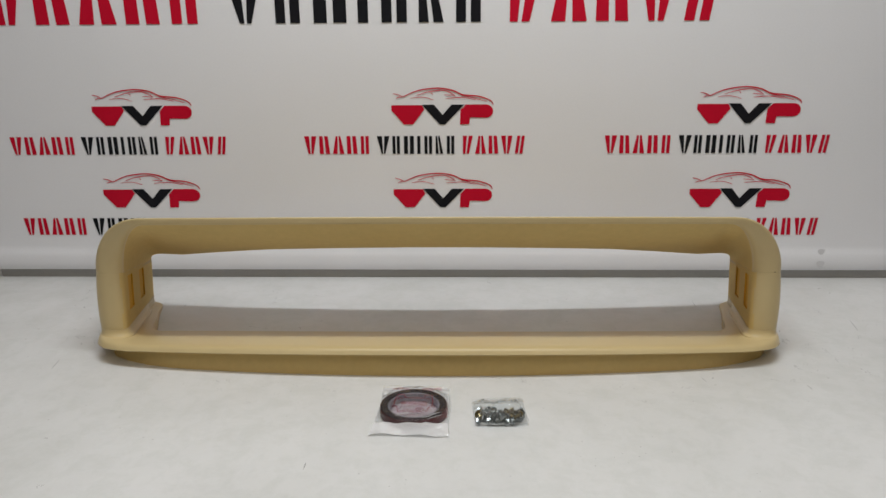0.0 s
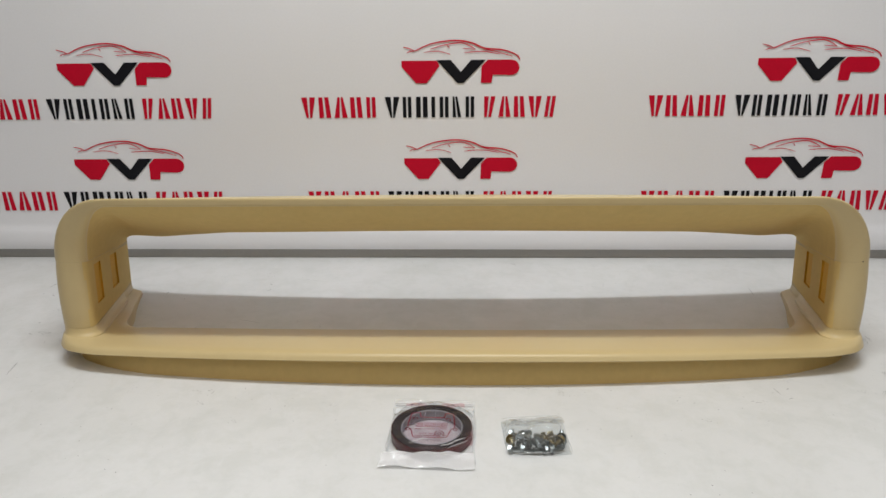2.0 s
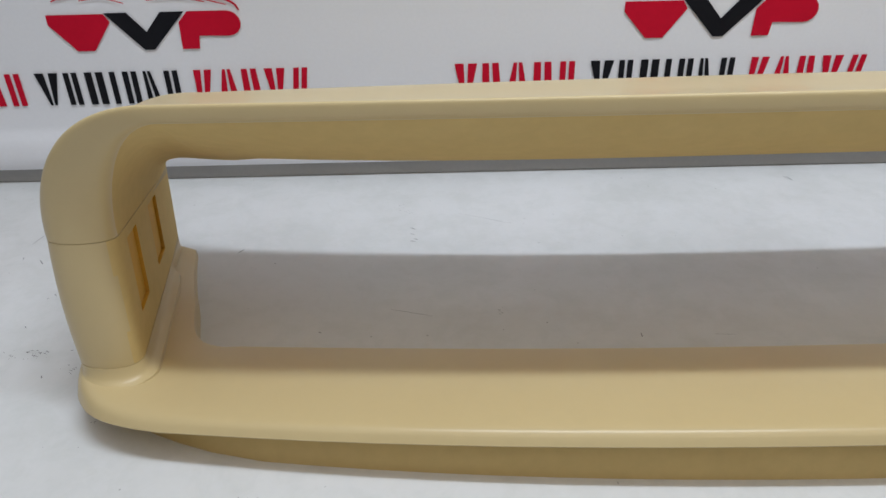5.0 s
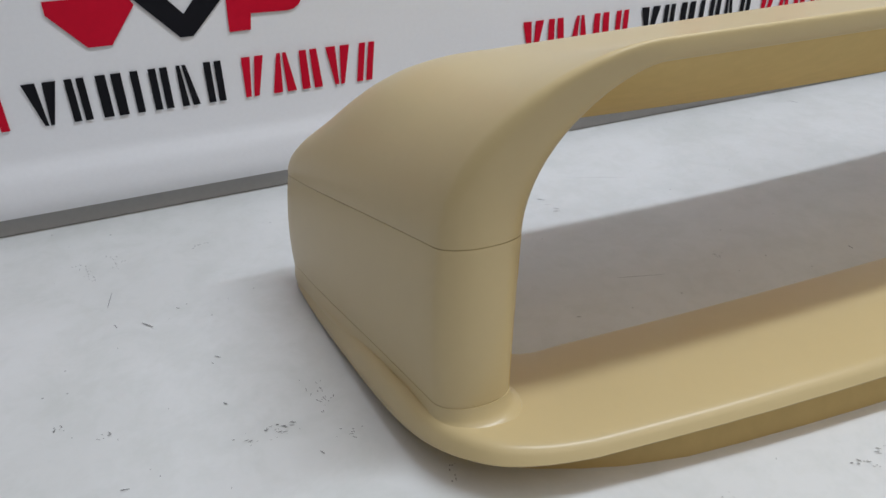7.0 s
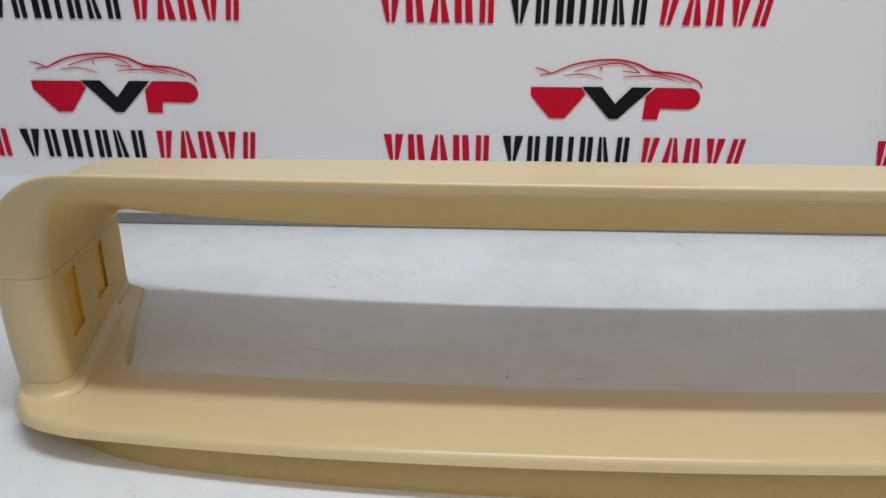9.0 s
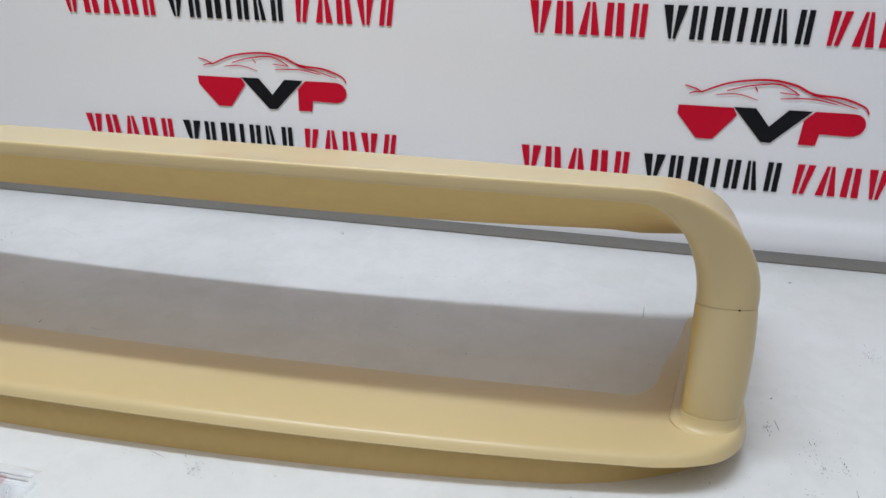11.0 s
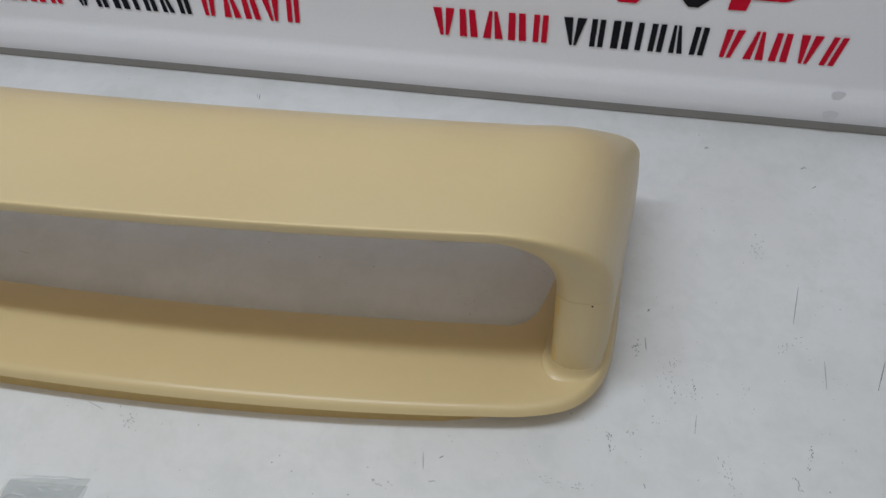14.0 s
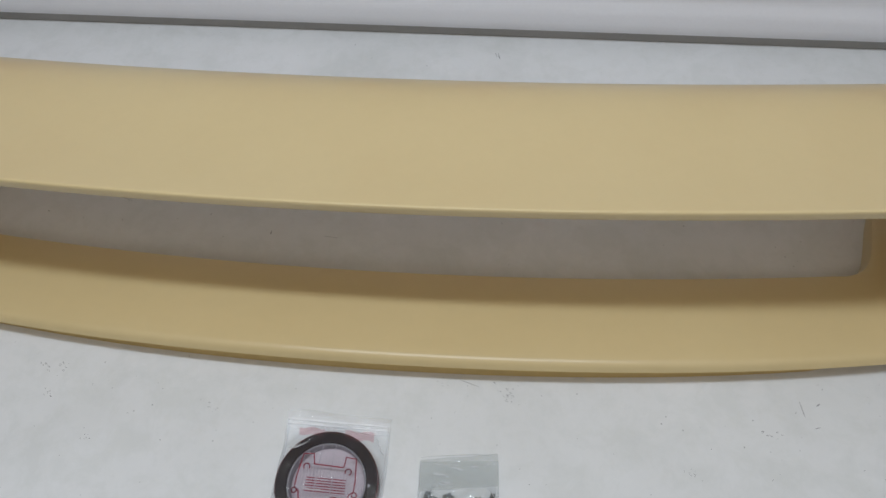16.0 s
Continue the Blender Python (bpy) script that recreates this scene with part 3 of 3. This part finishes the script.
def glint_fold(parent, mat, x0, y0, x1, y1, z, w, seed):
    """A sharp fold in the film: a narrow raised ridge along a crooked line. Its pale colour paints the glint."""
    rnd = random.Random(seed)
    bm, d = bmesh.new(), Vector((x1 - x0, y1 - y0, 0)).normalized()
    rows = []
    for u in np.linspace(0, 1, 8):
        off, k = rnd.uniform(-0.6, 0.6) * w, math.sin(math.pi * (0.08 + 0.84 * u))
        c = Vector((lerp(x0, x1, u) - d.y * off, lerp(y0, y1, u) + d.x * off, z))
        rows.append([bm.verts.new(c + Vector((-d.y * a, d.x * a, b)) * w * k) for a, b in ((-0.5, -0.3), (-0.1, 0.55), (0.5, -0.3))])
    for a, b in zip(rows, rows[1:]):
        for i in range(2):
            bm.faces.new((a[i], a[i + 1], b[i + 1], b[i]))
    part("glint_fold", bm, mat, parent).visible_shadow = False


def make_tape_bag():
    t = thing("tape_bag", "clear zip bag holding a roll of black foam tape", "plastic bag", (-0.0262, -0.0962, 0.0))
    t.rotation_euler = (0, 0, radians(-0.5))
    w, l, R = 0.100, 0.118, 0.0485

    def height(u, v):
        x, y = (u - 0.5) * w, (v - 0.5) * l
        d = math.hypot(x, y + 0.002)
        rim = 0.0178
        if d > R:
            return max(0.0015, rim * (1 - ease((d - R) / 0.015)))
        return rim - 0.0015 * (1 - ease(d / R))
    bm = bmesh.new()
    bag_sheet(bm, w, l, height, 4, 26)
    film = part("film", bm, FILM, t, "clear wrinkled film", smooth=True)
    film.visible_shadow = False
    bm = bmesh.new()
    tube_ring(bm, 0.0368, 0.0472, 0.0015, 0.0142)
    roll = part("tape_roll", bm, FOAM, t, "black foam tape roll", smooth=True)
    roll.location = (0, -0.002, 0)
    bm = bmesh.new()
    tube_ring(bm, 0.0471, 0.0480, 0.0020, 0.0138)
    part("liner", bm, LINER, roll, "dark red liner", smooth=True)
    bm = bmesh.new()
    tube_ring(bm, 0.0350, 0.0367, 0.0015, 0.0142)
    part("core", bm, CORE, roll, "grey card core", smooth=True)
    # red print on the film
    z = 0.0168
    arc = lambda cx, cy, r, a0, a1, k=12: [(cx + r * math.cos(radians(a)), cy + r * math.sin(radians(a))) for a in np.linspace(a0, a1, k)]
    frame_line = [(-0.026, 0.026), (-0.016, 0.027), (-0.014, 0.017), (0.015, 0.016), (0.016, 0.026), (0.026, 0.025), (0.028, 0.004), (0.028, -0.006), (0.024, -0.009), (0.019, -0.026), (-0.021, -0.026), (-0.025, -0.009), (-0.029, -0.006), (-0.029, 0.004), (-0.026, 0.026)]
    lines = [frame_line, arc(0.010, -0.018, 0.0055, 0, 360, 16), arc(0.010, -0.018, 0.0022, 0, 360, 10), arc(0.029, -0.009, 0.0024, 0, 360, 10), arc(-0.029, -0.009, 0.0024, 0, 360, 10), arc(0.020, 0.012, 0.003, -60, 200, 9), arc(-0.021, 0.014, 0.003, -20, 220, 9)]
    lines = [[(x * 0.96, y * 0.96 - 0.003) for x, y in line] for line in lines]
    part("red_print", stroke_mesh(lines, 0.0012, z), CRIMSON, t, "thin red printed lines")
    bars = [[(x, y), (x + d, y)] for y in (0.004, 0.0015, -0.001, -0.0035, -0.006, -0.0085, -0.0225) for x, d in ((-0.019, 0.008), (-0.009, 0.014), (0.007, 0.012))] + [[(-0.014, -0.018), (-0.006, -0.018)], [(-0.003, -0.018), (0.002, -0.018)]]
    bars = [[(x * 0.96, y * 0.96 - 0.003) for x, y in line] for line in bars]
    part("print_bars", stroke_mesh(bars, 0.0009, z), CRIMSON, t, "small red printed bars")
    greys = [[(-0.008 + 0.002 * k, 0.033), (-0.010 + 0.002 * k, 0.006)] for k in (0, 6)] + [[(-0.012, 0.006), (-0.013, -0.030)], [(0.006, 0.005), (0.006, -0.031)]]
    hatch = [[(x, 0.022 - 0.5 * abs(x)), (x, -0.027 + 0.3 * abs(x))] for x in np.linspace(-0.022, 0.022, 15)]
    part("fine_print", stroke_mesh(hatch, 0.0003, z - 0.0004), CORE, t, "fine upright printed lines")
    part("fold_lines", stroke_mesh(greys, 0.0006, z - 0.0006), CORE, t, "faint grey fold lines")
    # an added disc that tints and darkens what shows inside the roll
    bm = bmesh.new()
    bm.faces.new([bm.verts.new((0.0358 * math.cos(a), -0.002 + 0.0358 * math.sin(a), 0.0040)) for a in np.linspace(0, 2 * math.pi, 40, endpoint=False)])
    part("hole_tint", bm, TINTED, t, "tinted see-through disc inside the tape roll").visible_shadow = False
    for x0, x1, y0, y1 in ((-0.034, -0.010, 0.0405, 0.0475), (0.010, 0.038, 0.0390, 0.0475), (0.040, 0.0485, -0.040, -0.012), (-0.030, 0.034, -0.0490, -0.0445)):
        bm = bmesh.new()
        flat_rows = [[bm.verts.new((lerp(x0, x1, u), lerp(y0, y1, v) + 0.0012 * math.sin(9 * u + x0 * 90), 0.0150 + 0.0006 * math.sin(11 * u + 4 * v))) for u in np.linspace(0, 1, 7)] for v in (0, 0.5, 1)]
        for a, b in zip(flat_rows, flat_rows[1:]):
            for k in range(6):
                bm.faces.new((a[k], a[k + 1], b[k + 1], b[k]))
        part("red_patch", bm, PINK, t, "see-through red printed patch").visible_shadow = False
    # folded side seams of the bag
    for x in (-w / 2, w / 2):
        bm = bmesh.new()
        rows = [[bm.verts.new((x + dx + 0.0009 * math.sin(70 * y + 9 * x), y, 0.0012 + dz + 0.0009 * math.sin(95 * y))) for dx, dz in ((-0.0016, 0.0), (0.0, 0.0016), (0.0016, 0.0))] for y in np.linspace(-0.058, 0.058, 18)]
        for a, b in zip(rows, rows[1:]):
            for k in range(2):
                bm.faces.new((a[k], a[k + 1], b[k + 1], b[k]))
        part("side_seam", bm, CLOUDY, t, smooth=True).visible_shadow = False
    # the zip strip, across the far end
    bm = bmesh.new()
    for y in (0.0525, 0.0565):
        box(bm, -w / 2 + 0.001, w / 2 - 0.001, y - 0.0008, y + 0.0008, 0.0075, 0.0092)
    part("zip_strip", bm, MILKY, t).visible_shadow = False
    bm = bmesh.new()
    rows = []
    for j, (y, z) in enumerate(((0.048, 0.0060), (0.054, 0.0072), (0.0605, 0.0095), (0.0655, 0.0080))):
        rows.append([bm.verts.new((x * (1 + 0.01 * j), y + 0.0010 * math.sin(55 * x + j), z + 0.0013 * math.sin(110 * x + 1.7 * j))) for x in np.linspace(-0.0495, 0.0500, 16)])
    for a, b in zip(rows, rows[1:]):
        for i in range(15):
            bm.faces.new((a[i], a[i + 1], b[i + 1], b[i]))
    part("bag_mouth", bm, CLOUDY, t, "crumpled cloudy mouth of the bag", smooth=True).visible_shadow = False
    bm = bmesh.new()
    rows = []
    for j, (y, z) in enumerate(((-0.0465, 0.0105), (-0.051, 0.0120), (-0.0575, 0.0065), (-0.0655, 0.0030))):
        rows.append([bm.verts.new((x * (1 + 0.03 * j) - 0.001 * j, y + 0.0014 * math.sin(60 * x + j), z + 0.0016 * math.sin(130 * x + 2 * j))) for x in np.linspace(-0.0505, 0.0495, 16)])
    for a, b in zip(rows, rows[1:]):
        for i in range(15):
            bm.faces.new((a[i], a[i + 1], b[i + 1], b[i]))
    part("bag_end", bm, MILKY, t, "folded milky end of the bag", smooth=True)
    for k, (x0, y0, x1, y1, z, width) in enumerate(((-0.040, 0.024, -0.022, 0.033, 0.0192, 0.0016), (-0.042, 0.022, -0.030, 0.031, 0.0190, 0.0008), (0.012, -0.048, 0.040, -0.030, 0.0185, 0.0016), (0.020, -0.049, 0.043, -0.034, 0.0175, 0.0009),
                                                    (-0.024, -0.040, -0.006, -0.028, 0.0175, 0.0013), (-0.012, -0.034, -0.002, -0.030, 0.0175, 0.0010), (-0.030, -0.008, 0.004, -0.010, 0.0172, 0.0010), (0.024, -0.012, 0.030, -0.026, 0.0180, 0.0011),
                                                    (0.040, 0.044, 0.050, 0.026, 0.0090, 0.0014), (-0.050, 0.046, -0.046, 0.028, 0.0080, 0.0010), (-0.052, -0.020, -0.050, -0.046, 0.0050, 0.0013), (0.049, 0.010, 0.050, -0.030, 0.0060, 0.0012),
                                                    (-0.046, 0.0475, 0.010, 0.0485, 0.0098, 0.0010), (0.006, 0.0490, 0.046, 0.0470, 0.0100, 0.0010), (-0.048, -0.0530, 0.046, -0.0540, 0.0125, 0.0012), (0.010, -0.0230, 0.020, -0.0330, 0.0176, 0.0009))):
        glint_fold(t, MILKY, x0, y0, x1, y1, z, width, k)
    return t


make_tape_bag()


def make_screw(mat, length):
    s = thing("screw", "small bright zinc plated screw in a clear bag" if mat is ZINC else "small yellow zinc plated screw in a clear bag", "screw", group="screws in the bag")
    bm = bmesh.new()
    bmesh.ops.create_cone(bm, cap_ends=True, segments=6, radius1=0.0045, radius2=0.0043, depth=0.0034, matrix=Matrix.Translation((0, 0, -0.0055)))
    part("head", bm, mat, s)
    bm = bmesh.new()
    turns = int(length / 0.0012)
    loft(bm, [[(r * math.cos(a), r * math.sin(a), z - 0.0038) for a in np.linspace(0, 2 * math.pi, 10, endpoint=False)] for z, r in [(i * length / turns / 2, 0.0021 if i % 2 else 0.0025) for i in range(turns * 2 + 1)]])
    part("shank", bm, mat, s)
    bm = bmesh.new()
    bmesh.ops.create_cone(bm, cap_ends=True, segments=18, radius1=0.0060, radius2=0.0060, depth=0.0010, matrix=Matrix.Translation((0, 0, -0.0032)))
    part("washer", bm, mat, s)
    return s


def make_screw_bag():
    cx, cy = 0.0955, -0.1000
    t = thing("screw_bag", "small clear plastic bag of zinc screws", "plastic bag", (cx, cy, 0.0))
    t.rotation_euler = (0, 0, radians(4))

    def height(u, v):
        inside = ease(min(u, 1 - u) / 0.18) * ease(min(v / 0.10, (1.0 - v) / 0.45))
        return 0.0015 + 0.0165 * inside
    bm = bmesh.new()
    bag_sheet(bm, 0.074, 0.069, height, 9, 26)
    part("film", bm, DULL, t, "clear wrinkled film", smooth=True).visible_shadow = False
    bm = bmesh.new()
    rows = [[bm.verts.new((x, y + 0.0025 * x / 0.03, z + 0.0014 * math.sin(170 * x + 4 * j))) for x in np.linspace(-0.036, 0.037, 16)] for j, (y, z) in enumerate(((0.006, 0.0150), (0.016, 0.0115), (0.026, 0.0075), (0.0335, 0.0055), (0.0385, 0.0028)))]
    for a, b in zip(rows, rows[1:]):
        for k in range(15):
            bm.faces.new((a[k], a[k + 1], b[k + 1], b[k]))
    part("bag_mouth", bm, DULL, t, "crumpled open end", smooth=True).visible_shadow = False
    rnd = random.Random(31)
    for k in range(15):
        x, y, a, l = rnd.uniform(-0.028, 0.030), rnd.uniform(0.000, 0.032), rnd.uniform(-0.9, 0.6), rnd.uniform(0.006, 0.015)
        glint_fold(t, MILKY, x - l / 2 * math.cos(a), y - l / 2 * math.sin(a), x + l / 2 * math.cos(a), y + l / 2 * math.sin(a), 0.0180 - max(0.0, y - 0.004) * 0.38, rnd.uniform(0.0007, 0.0016), k)
    for x0, y0, x1, y1, z in ((-0.036, 0.037, 0.036, 0.041, 0.0045), (-0.037, -0.034, -0.036, 0.034, 0.0040), (0.037, -0.034, 0.037, 0.034, 0.0040), (-0.035, -0.0355, 0.035, -0.0355, 0.0050)):
        glint_fold(t, CLOUDY, x0, y0, x1, y1, z, 0.0014, int(x0 * 1000))
    zinc, yellow = make_screw(ZINC, 0.013), make_screw(BRASS, 0.012)
    # place along the bag, height, turn; the last one stands on its end with the head up
    heap = [(-0.026, -0.029, 0.0060, 88), (-0.012, -0.030, 0.0058, 84), (0.004, -0.030, 0.0060, -80), (0.020, -0.028, 0.0062, 100), (-0.029, -0.014, 0.0062, 10), (-0.010, -0.019, 0.0068, 160), (0.006, -0.020, 0.0066, -50), (0.017, -0.017, 0.0064, 30),
            (0.029, -0.017, 0.0060, 5), (-0.024, -0.002, 0.0066, 70), (-0.008, -0.004, 0.0062, 20), (0.007, -0.005, 0.0064, -110), (0.021, -0.004, 0.0066, 75), (-0.014, -0.011, 0.0110, 50), (0.012, -0.011, 0.0112, 130), (0.000, -0.024, 0.0112, 15),
            (0.024, -0.022, 0.0108, -35), (0.030, -0.003, 0.0062, 176), (-0.020, -0.019, 0.0104, None)]
    for i, (x, y, z, turn) in enumerate(heap):
        kind = yellow if i in (4, 7, 12, 14, 16) else zinc
        m = pose(cx + x, cy + y, z, 196, 10, 0) if turn is None else pose(cx + x, cy + y, z, 90 + rnd.uniform(-9, 9), 0, turn + rnd.uniform(-8, 8))
        if i == 0:
            zinc.matrix_basis = m
        elif i == 4:
            yellow.matrix_basis = m
        else:
            copy_thing(kind, m)
    return t


make_screw_bag()


# ---- marks on the tabletop ----
def make_scuffs():
    rnd = random.Random(5)
    bm = bmesh.new()

    def streak(x, y, l, w, a, bend=0.0):
        c, s = math.cos(a), math.sin(a)
        pts = [(x + c * l * u - s * bend * u * u * l, y + s * l * u + c * bend * u * u * l) for u in np.linspace(-0.5, 0.5, 5)]
        left, right = [], []
        for i, (px, py) in enumerate(pts):
            k = 0.7 * w * (0.25 + 0.75 * math.sin(math.pi * (0.1 + 0.8 * i / 4))) * rnd.uniform(0.7, 1.2) / 2
            left.append(bm.verts.new((px - s * k, py + c * k, 0.0006)))
            right.append(bm.verts.new((px + s * k, py - c * k, 0.0006)))
        for i in range(4):
            bm.faces.new((left[i], left[i + 1], right[i + 1], right[i]))
    
    def chain(x0, y0, x1, y1, n, w=0.0008, jitter=0.0012):
        """A broken line of small marks."""
        a = math.atan2(y1 - y0, x1 - x0)
        for _ in range(n):
            u = rnd.random()
            streak(lerp(x0, x1, u) + rnd.gauss(0, jitter), lerp(y0, y1, u) + rnd.gauss(0, jitter), rnd.choice((0.0009, 0.0012, 0.0018, 0.003)), w * rnd.uniform(0.6, 1.3), a + rnd.uniform(-0.5, 0.5))

    # single marks, broken lines and clusters
    streak(0.1039, 0.4721, 0.0115, 0.0014, -1.33)
    chain(-0.355, 0.421, -0.345, 0.405, 11, 0.0008, 0.0030)
    streak(-0.3381, 0.3688, 0.0059, 0.0013, -0.73)
    streak(-0.3389, 0.3572, 0.0050, 0.0010, -0.55)
    streak(-0.3378, 0.3422, 0.0055, 0.0016, -0.26)
    streak(-0.5127, 0.3294, 0.0082, 0.0020, 0.94)
    streak(-0.3351, 0.2156, 0.0397, 0.0007, -0.30)
    chain(-0.258, 0.219, -0.253, 0.211, 7, 0.0008, 0.0030)
    streak(-0.1414, 0.1770, 0.0054, 0.0018, -1.63)
    streak(-0.0722, 0.1756, 0.0175, 0.0007, -0.08)
    streak(-0.4126, 0.1893, 0.0036, 0.0014, -0.49)
    streak(-0.2609, 0.3890, 0.0617, 0.0005, -0.43)
    chain(-0.657, 0.168, -0.639, 0.163, 11, 0.0008, 0.0030)
    chain(-0.612, 0.150, -0.601, 0.141, 8, 0.0008, 0.0030)
    streak(-0.7113, 0.3162, 0.0115, 0.0015, -0.90)
    chain(-0.668, 0.166, -0.662, 0.167, 7, 0.0008, 0.0030)
    streak(-0.6695, 0.2560, 0.0055, 0.0012, -0.78)
    chain(-0.665, 0.420, -0.649, 0.423, 10, 0.0011, 0.0016)
    streak(-0.7356, 0.3630, 0.0208, 0.0011, 1.38)
    streak(-0.6879, 0.3293, 0.0035, 0.0016, -0.90)
    chain(-0.747, 0.211, -0.742, 0.203, 7, 0.0008, 0.0030)
    chain(-0.775, 0.223, -0.771, 0.228, 7, 0.0011, 0.0016)
    chain(-0.655, 0.170, -0.635, 0.170, 12, 0.0011, 0.0016)
    streak(-0.6729, 0.2055, 0.0034, 0.0020, -0.94)
    chain(-0.561, 0.098, -0.563, 0.083, 9, 0.0011, 0.0016)
    streak(-0.7372, 0.1578, 0.0049, 0.0014, -0.20)
    streak(-0.8068, 0.2354, 0.0031, 0.0014, 0.02)
    chain(-0.730, 0.434, -0.727, 0.407, 16, 0.0008, 0.0030)
    streak(-0.7333, 0.3242, 0.0056, 0.0012, -1.29)
    streak(-0.6272, 0.1384, 0.0038, 0.0015, -1.09)
    chain(-0.755, 0.431, -0.745, 0.397, 20, 0.0008, 0.0030)
    chain(-0.617, 0.210, -0.613, 0.172, 23, 0.0008, 0.0030)
    streak(0.6167, 0.2060, 0.0041, 0.0024, 0.93)
    chain(0.601, 0.158, 0.608, 0.166, 7, 0.0011, 0.0016)
    streak(0.7639, 0.2354, 0.0489, 0.0012, 1.36)
    chain(0.725, 0.313, 0.731, 0.297, 10, 0.0011, 0.0016)
    streak(0.7970, 0.4399, 0.0041, 0.0020, -1.02)
    chain(0.638, 0.144, 0.642, 0.151, 7, 0.0011, 0.0016)
    chain(0.657, 0.109, 0.662, 0.135, 15, 0.0008, 0.0030)
    chain(0.703, 0.123, 0.707, 0.133, 7, 0.0008, 0.0030)
    streak(0.6851, 0.4581, 0.0048, 0.0016, -0.39)
    chain(0.740, 0.175, 0.762, 0.196, 18, 0.0008, 0.0030)
    chain(0.607, 0.166, 0.605, 0.149, 10, 0.0011, 0.0016)
    chain(0.732, 0.324, 0.739, 0.300, 14, 0.0008, 0.0030)
    streak(0.8338, 0.1643, 0.0359, 0.0016, -1.92)
    streak(0.7821, 0.1565, 0.0311, 0.0009, -1.64)
    chain(0.760, 0.081, 0.755, 0.058, 14, 0.0011, 0.0016)
    streak(0.6594, 0.0855, 0.0191, 0.0009, -1.68)
    chain(0.582, 0.065, 0.586, 0.043, 13, 0.0011, 0.0016)
    chain(0.621, 0.083, 0.629, 0.088, 7, 0.0008, 0.0030)
    chain(0.599, 0.070, 0.603, 0.066, 7, 0.0008, 0.0030)
    streak(0.4191, 0.0110, 0.0158, 0.0009, -1.38)
    chain(0.372, -0.015, 0.391, -0.016, 11, 0.0008, 0.0030)
    streak(0.7940, 0.4382, 0.0055, 0.0018, 0.69)
    streak(0.8036, 0.4085, 0.0071, 0.0016, 0.68)
    streak(0.6842, 0.4573, 0.0055, 0.0014, 0.71)
    chain(0.526, 0.011, 0.541, 0.010, 9, 0.0008, 0.0030)
    chain(0.634, 0.148, 0.639, 0.100, 26, 0.0008, 0.0030)
    chain(0.682, 0.055, 0.690, 0.028, 16, 0.0008, 0.0030)
    chain(0.739, 0.051, 0.747, 0.037, 9, 0.0011, 0.0016)
    chain(-0.347, 0.003, -0.334, -0.008, 9, 0.0011, 0.0016)
    streak(0.0975, 0.0130, 0.0200, 0.0008, -0.29)
    chain(0.130, 0.012, 0.150, -0.010, 9, 0.0007, 0.006)
    chain(0.070, 0.015, 0.080, 0.010, 5, 0.0007, 0.004)
    chain(0.135, 0.002, 0.139, -0.003, 7, 0.0008, 0.0030)
    streak(0.4348, 0.0166, 0.0044, 0.0020, 0.62)
    chain(-0.280, -0.067, -0.269, -0.073, 7, 0.0008, 0.0030)
    chain(-0.161, -0.029, -0.152, -0.033, 7, 0.0008, 0.0030)
    streak(0.4304, -0.0066, 0.0067, 0.0010, 0.25)
    streak(0.1000, 0.4747, 0.0077, 0.0013, -1.22)
    streak(-0.6287, 0.0572, 0.0348, 0.0016, 1.72)
    streak(-0.1553, -0.2333, 0.0149, 0.0018, 1.59)
    chain(-0.467, -0.284, -0.465, -0.273, 7, 0.0011, 0.0016)
    streak(-0.5181, -0.1722, 0.0063, 0.0016, -0.22)
    chain(-0.329, 0.003, -0.320, -0.003, 7, 0.0011, 0.0016)
    chain(-0.334, -0.026, -0.327, -0.032, 7, 0.0008, 0.0030)
    chain(-0.438, 0.013, -0.429, 0.007, 7, 0.0008, 0.0030)
    streak(-0.3395, 0.3701, 0.0052, 0.0012, -0.74)
    streak(-0.3352, 0.3468, 0.0056, 0.0012, -0.65)
    streak(0.5053, 0.3437, 0.0285, 0.0012, -1.67)
    streak(0.5713, -0.0137, 0.0166, 0.0014, -1.51)
    chain(0.552, 0.012, 0.560, 0.010, 7, 0.0011, 0.0016)
    streak(0.6140, 0.0197, 0.0041, 0.0016, -1.19)
    chain(0.304, -0.058, 0.309, -0.062, 7, 0.0008, 0.0030)
    chain(0.134, 0.005, 0.147, 0.004, 7, 0.0008, 0.0030)
    streak(0.6139, 0.1650, 0.0152, 0.0014, -1.48)
    chain(0.731, 0.312, 0.731, 0.291, 12, 0.0008, 0.0030)
    for cx, cy, n, spread in ((-0.70, 0.19, 26, 0.12), (0.68, 0.10, 90, 0.10), (0.76, 0.30, 40, 0.10), (-0.62, 0.05, 24, 0.10), (-0.30, -0.01, 16, 0.06), (0.45, 0.0, 24, 0.08), (0.15, -0.03, 26, 0.09), (0.0, -0.30, 30, 0.35), (-0.3, 0.4, 8, 0.14), (0.2, 0.2, 16, 0.2)):
        for _ in range(n):
            l = rnd.choice((0.0007, 0.001, 0.0014, 0.002))
            streak(cx + rnd.gauss(0, spread), cy + rnd.gauss(0, spread * 0.8), l, rnd.uniform(0.0004, 0.0009), rnd.choice((0.2, 0.9, 1.4, 1.9)) + rnd.uniform(-0.3, 0.3))
    return tagged(part("scuff_marks", bm, SCUFF), "small dark scuffs and scratches on the white tabletop", "scuff marks", kind="stuff")


make_scuffs()
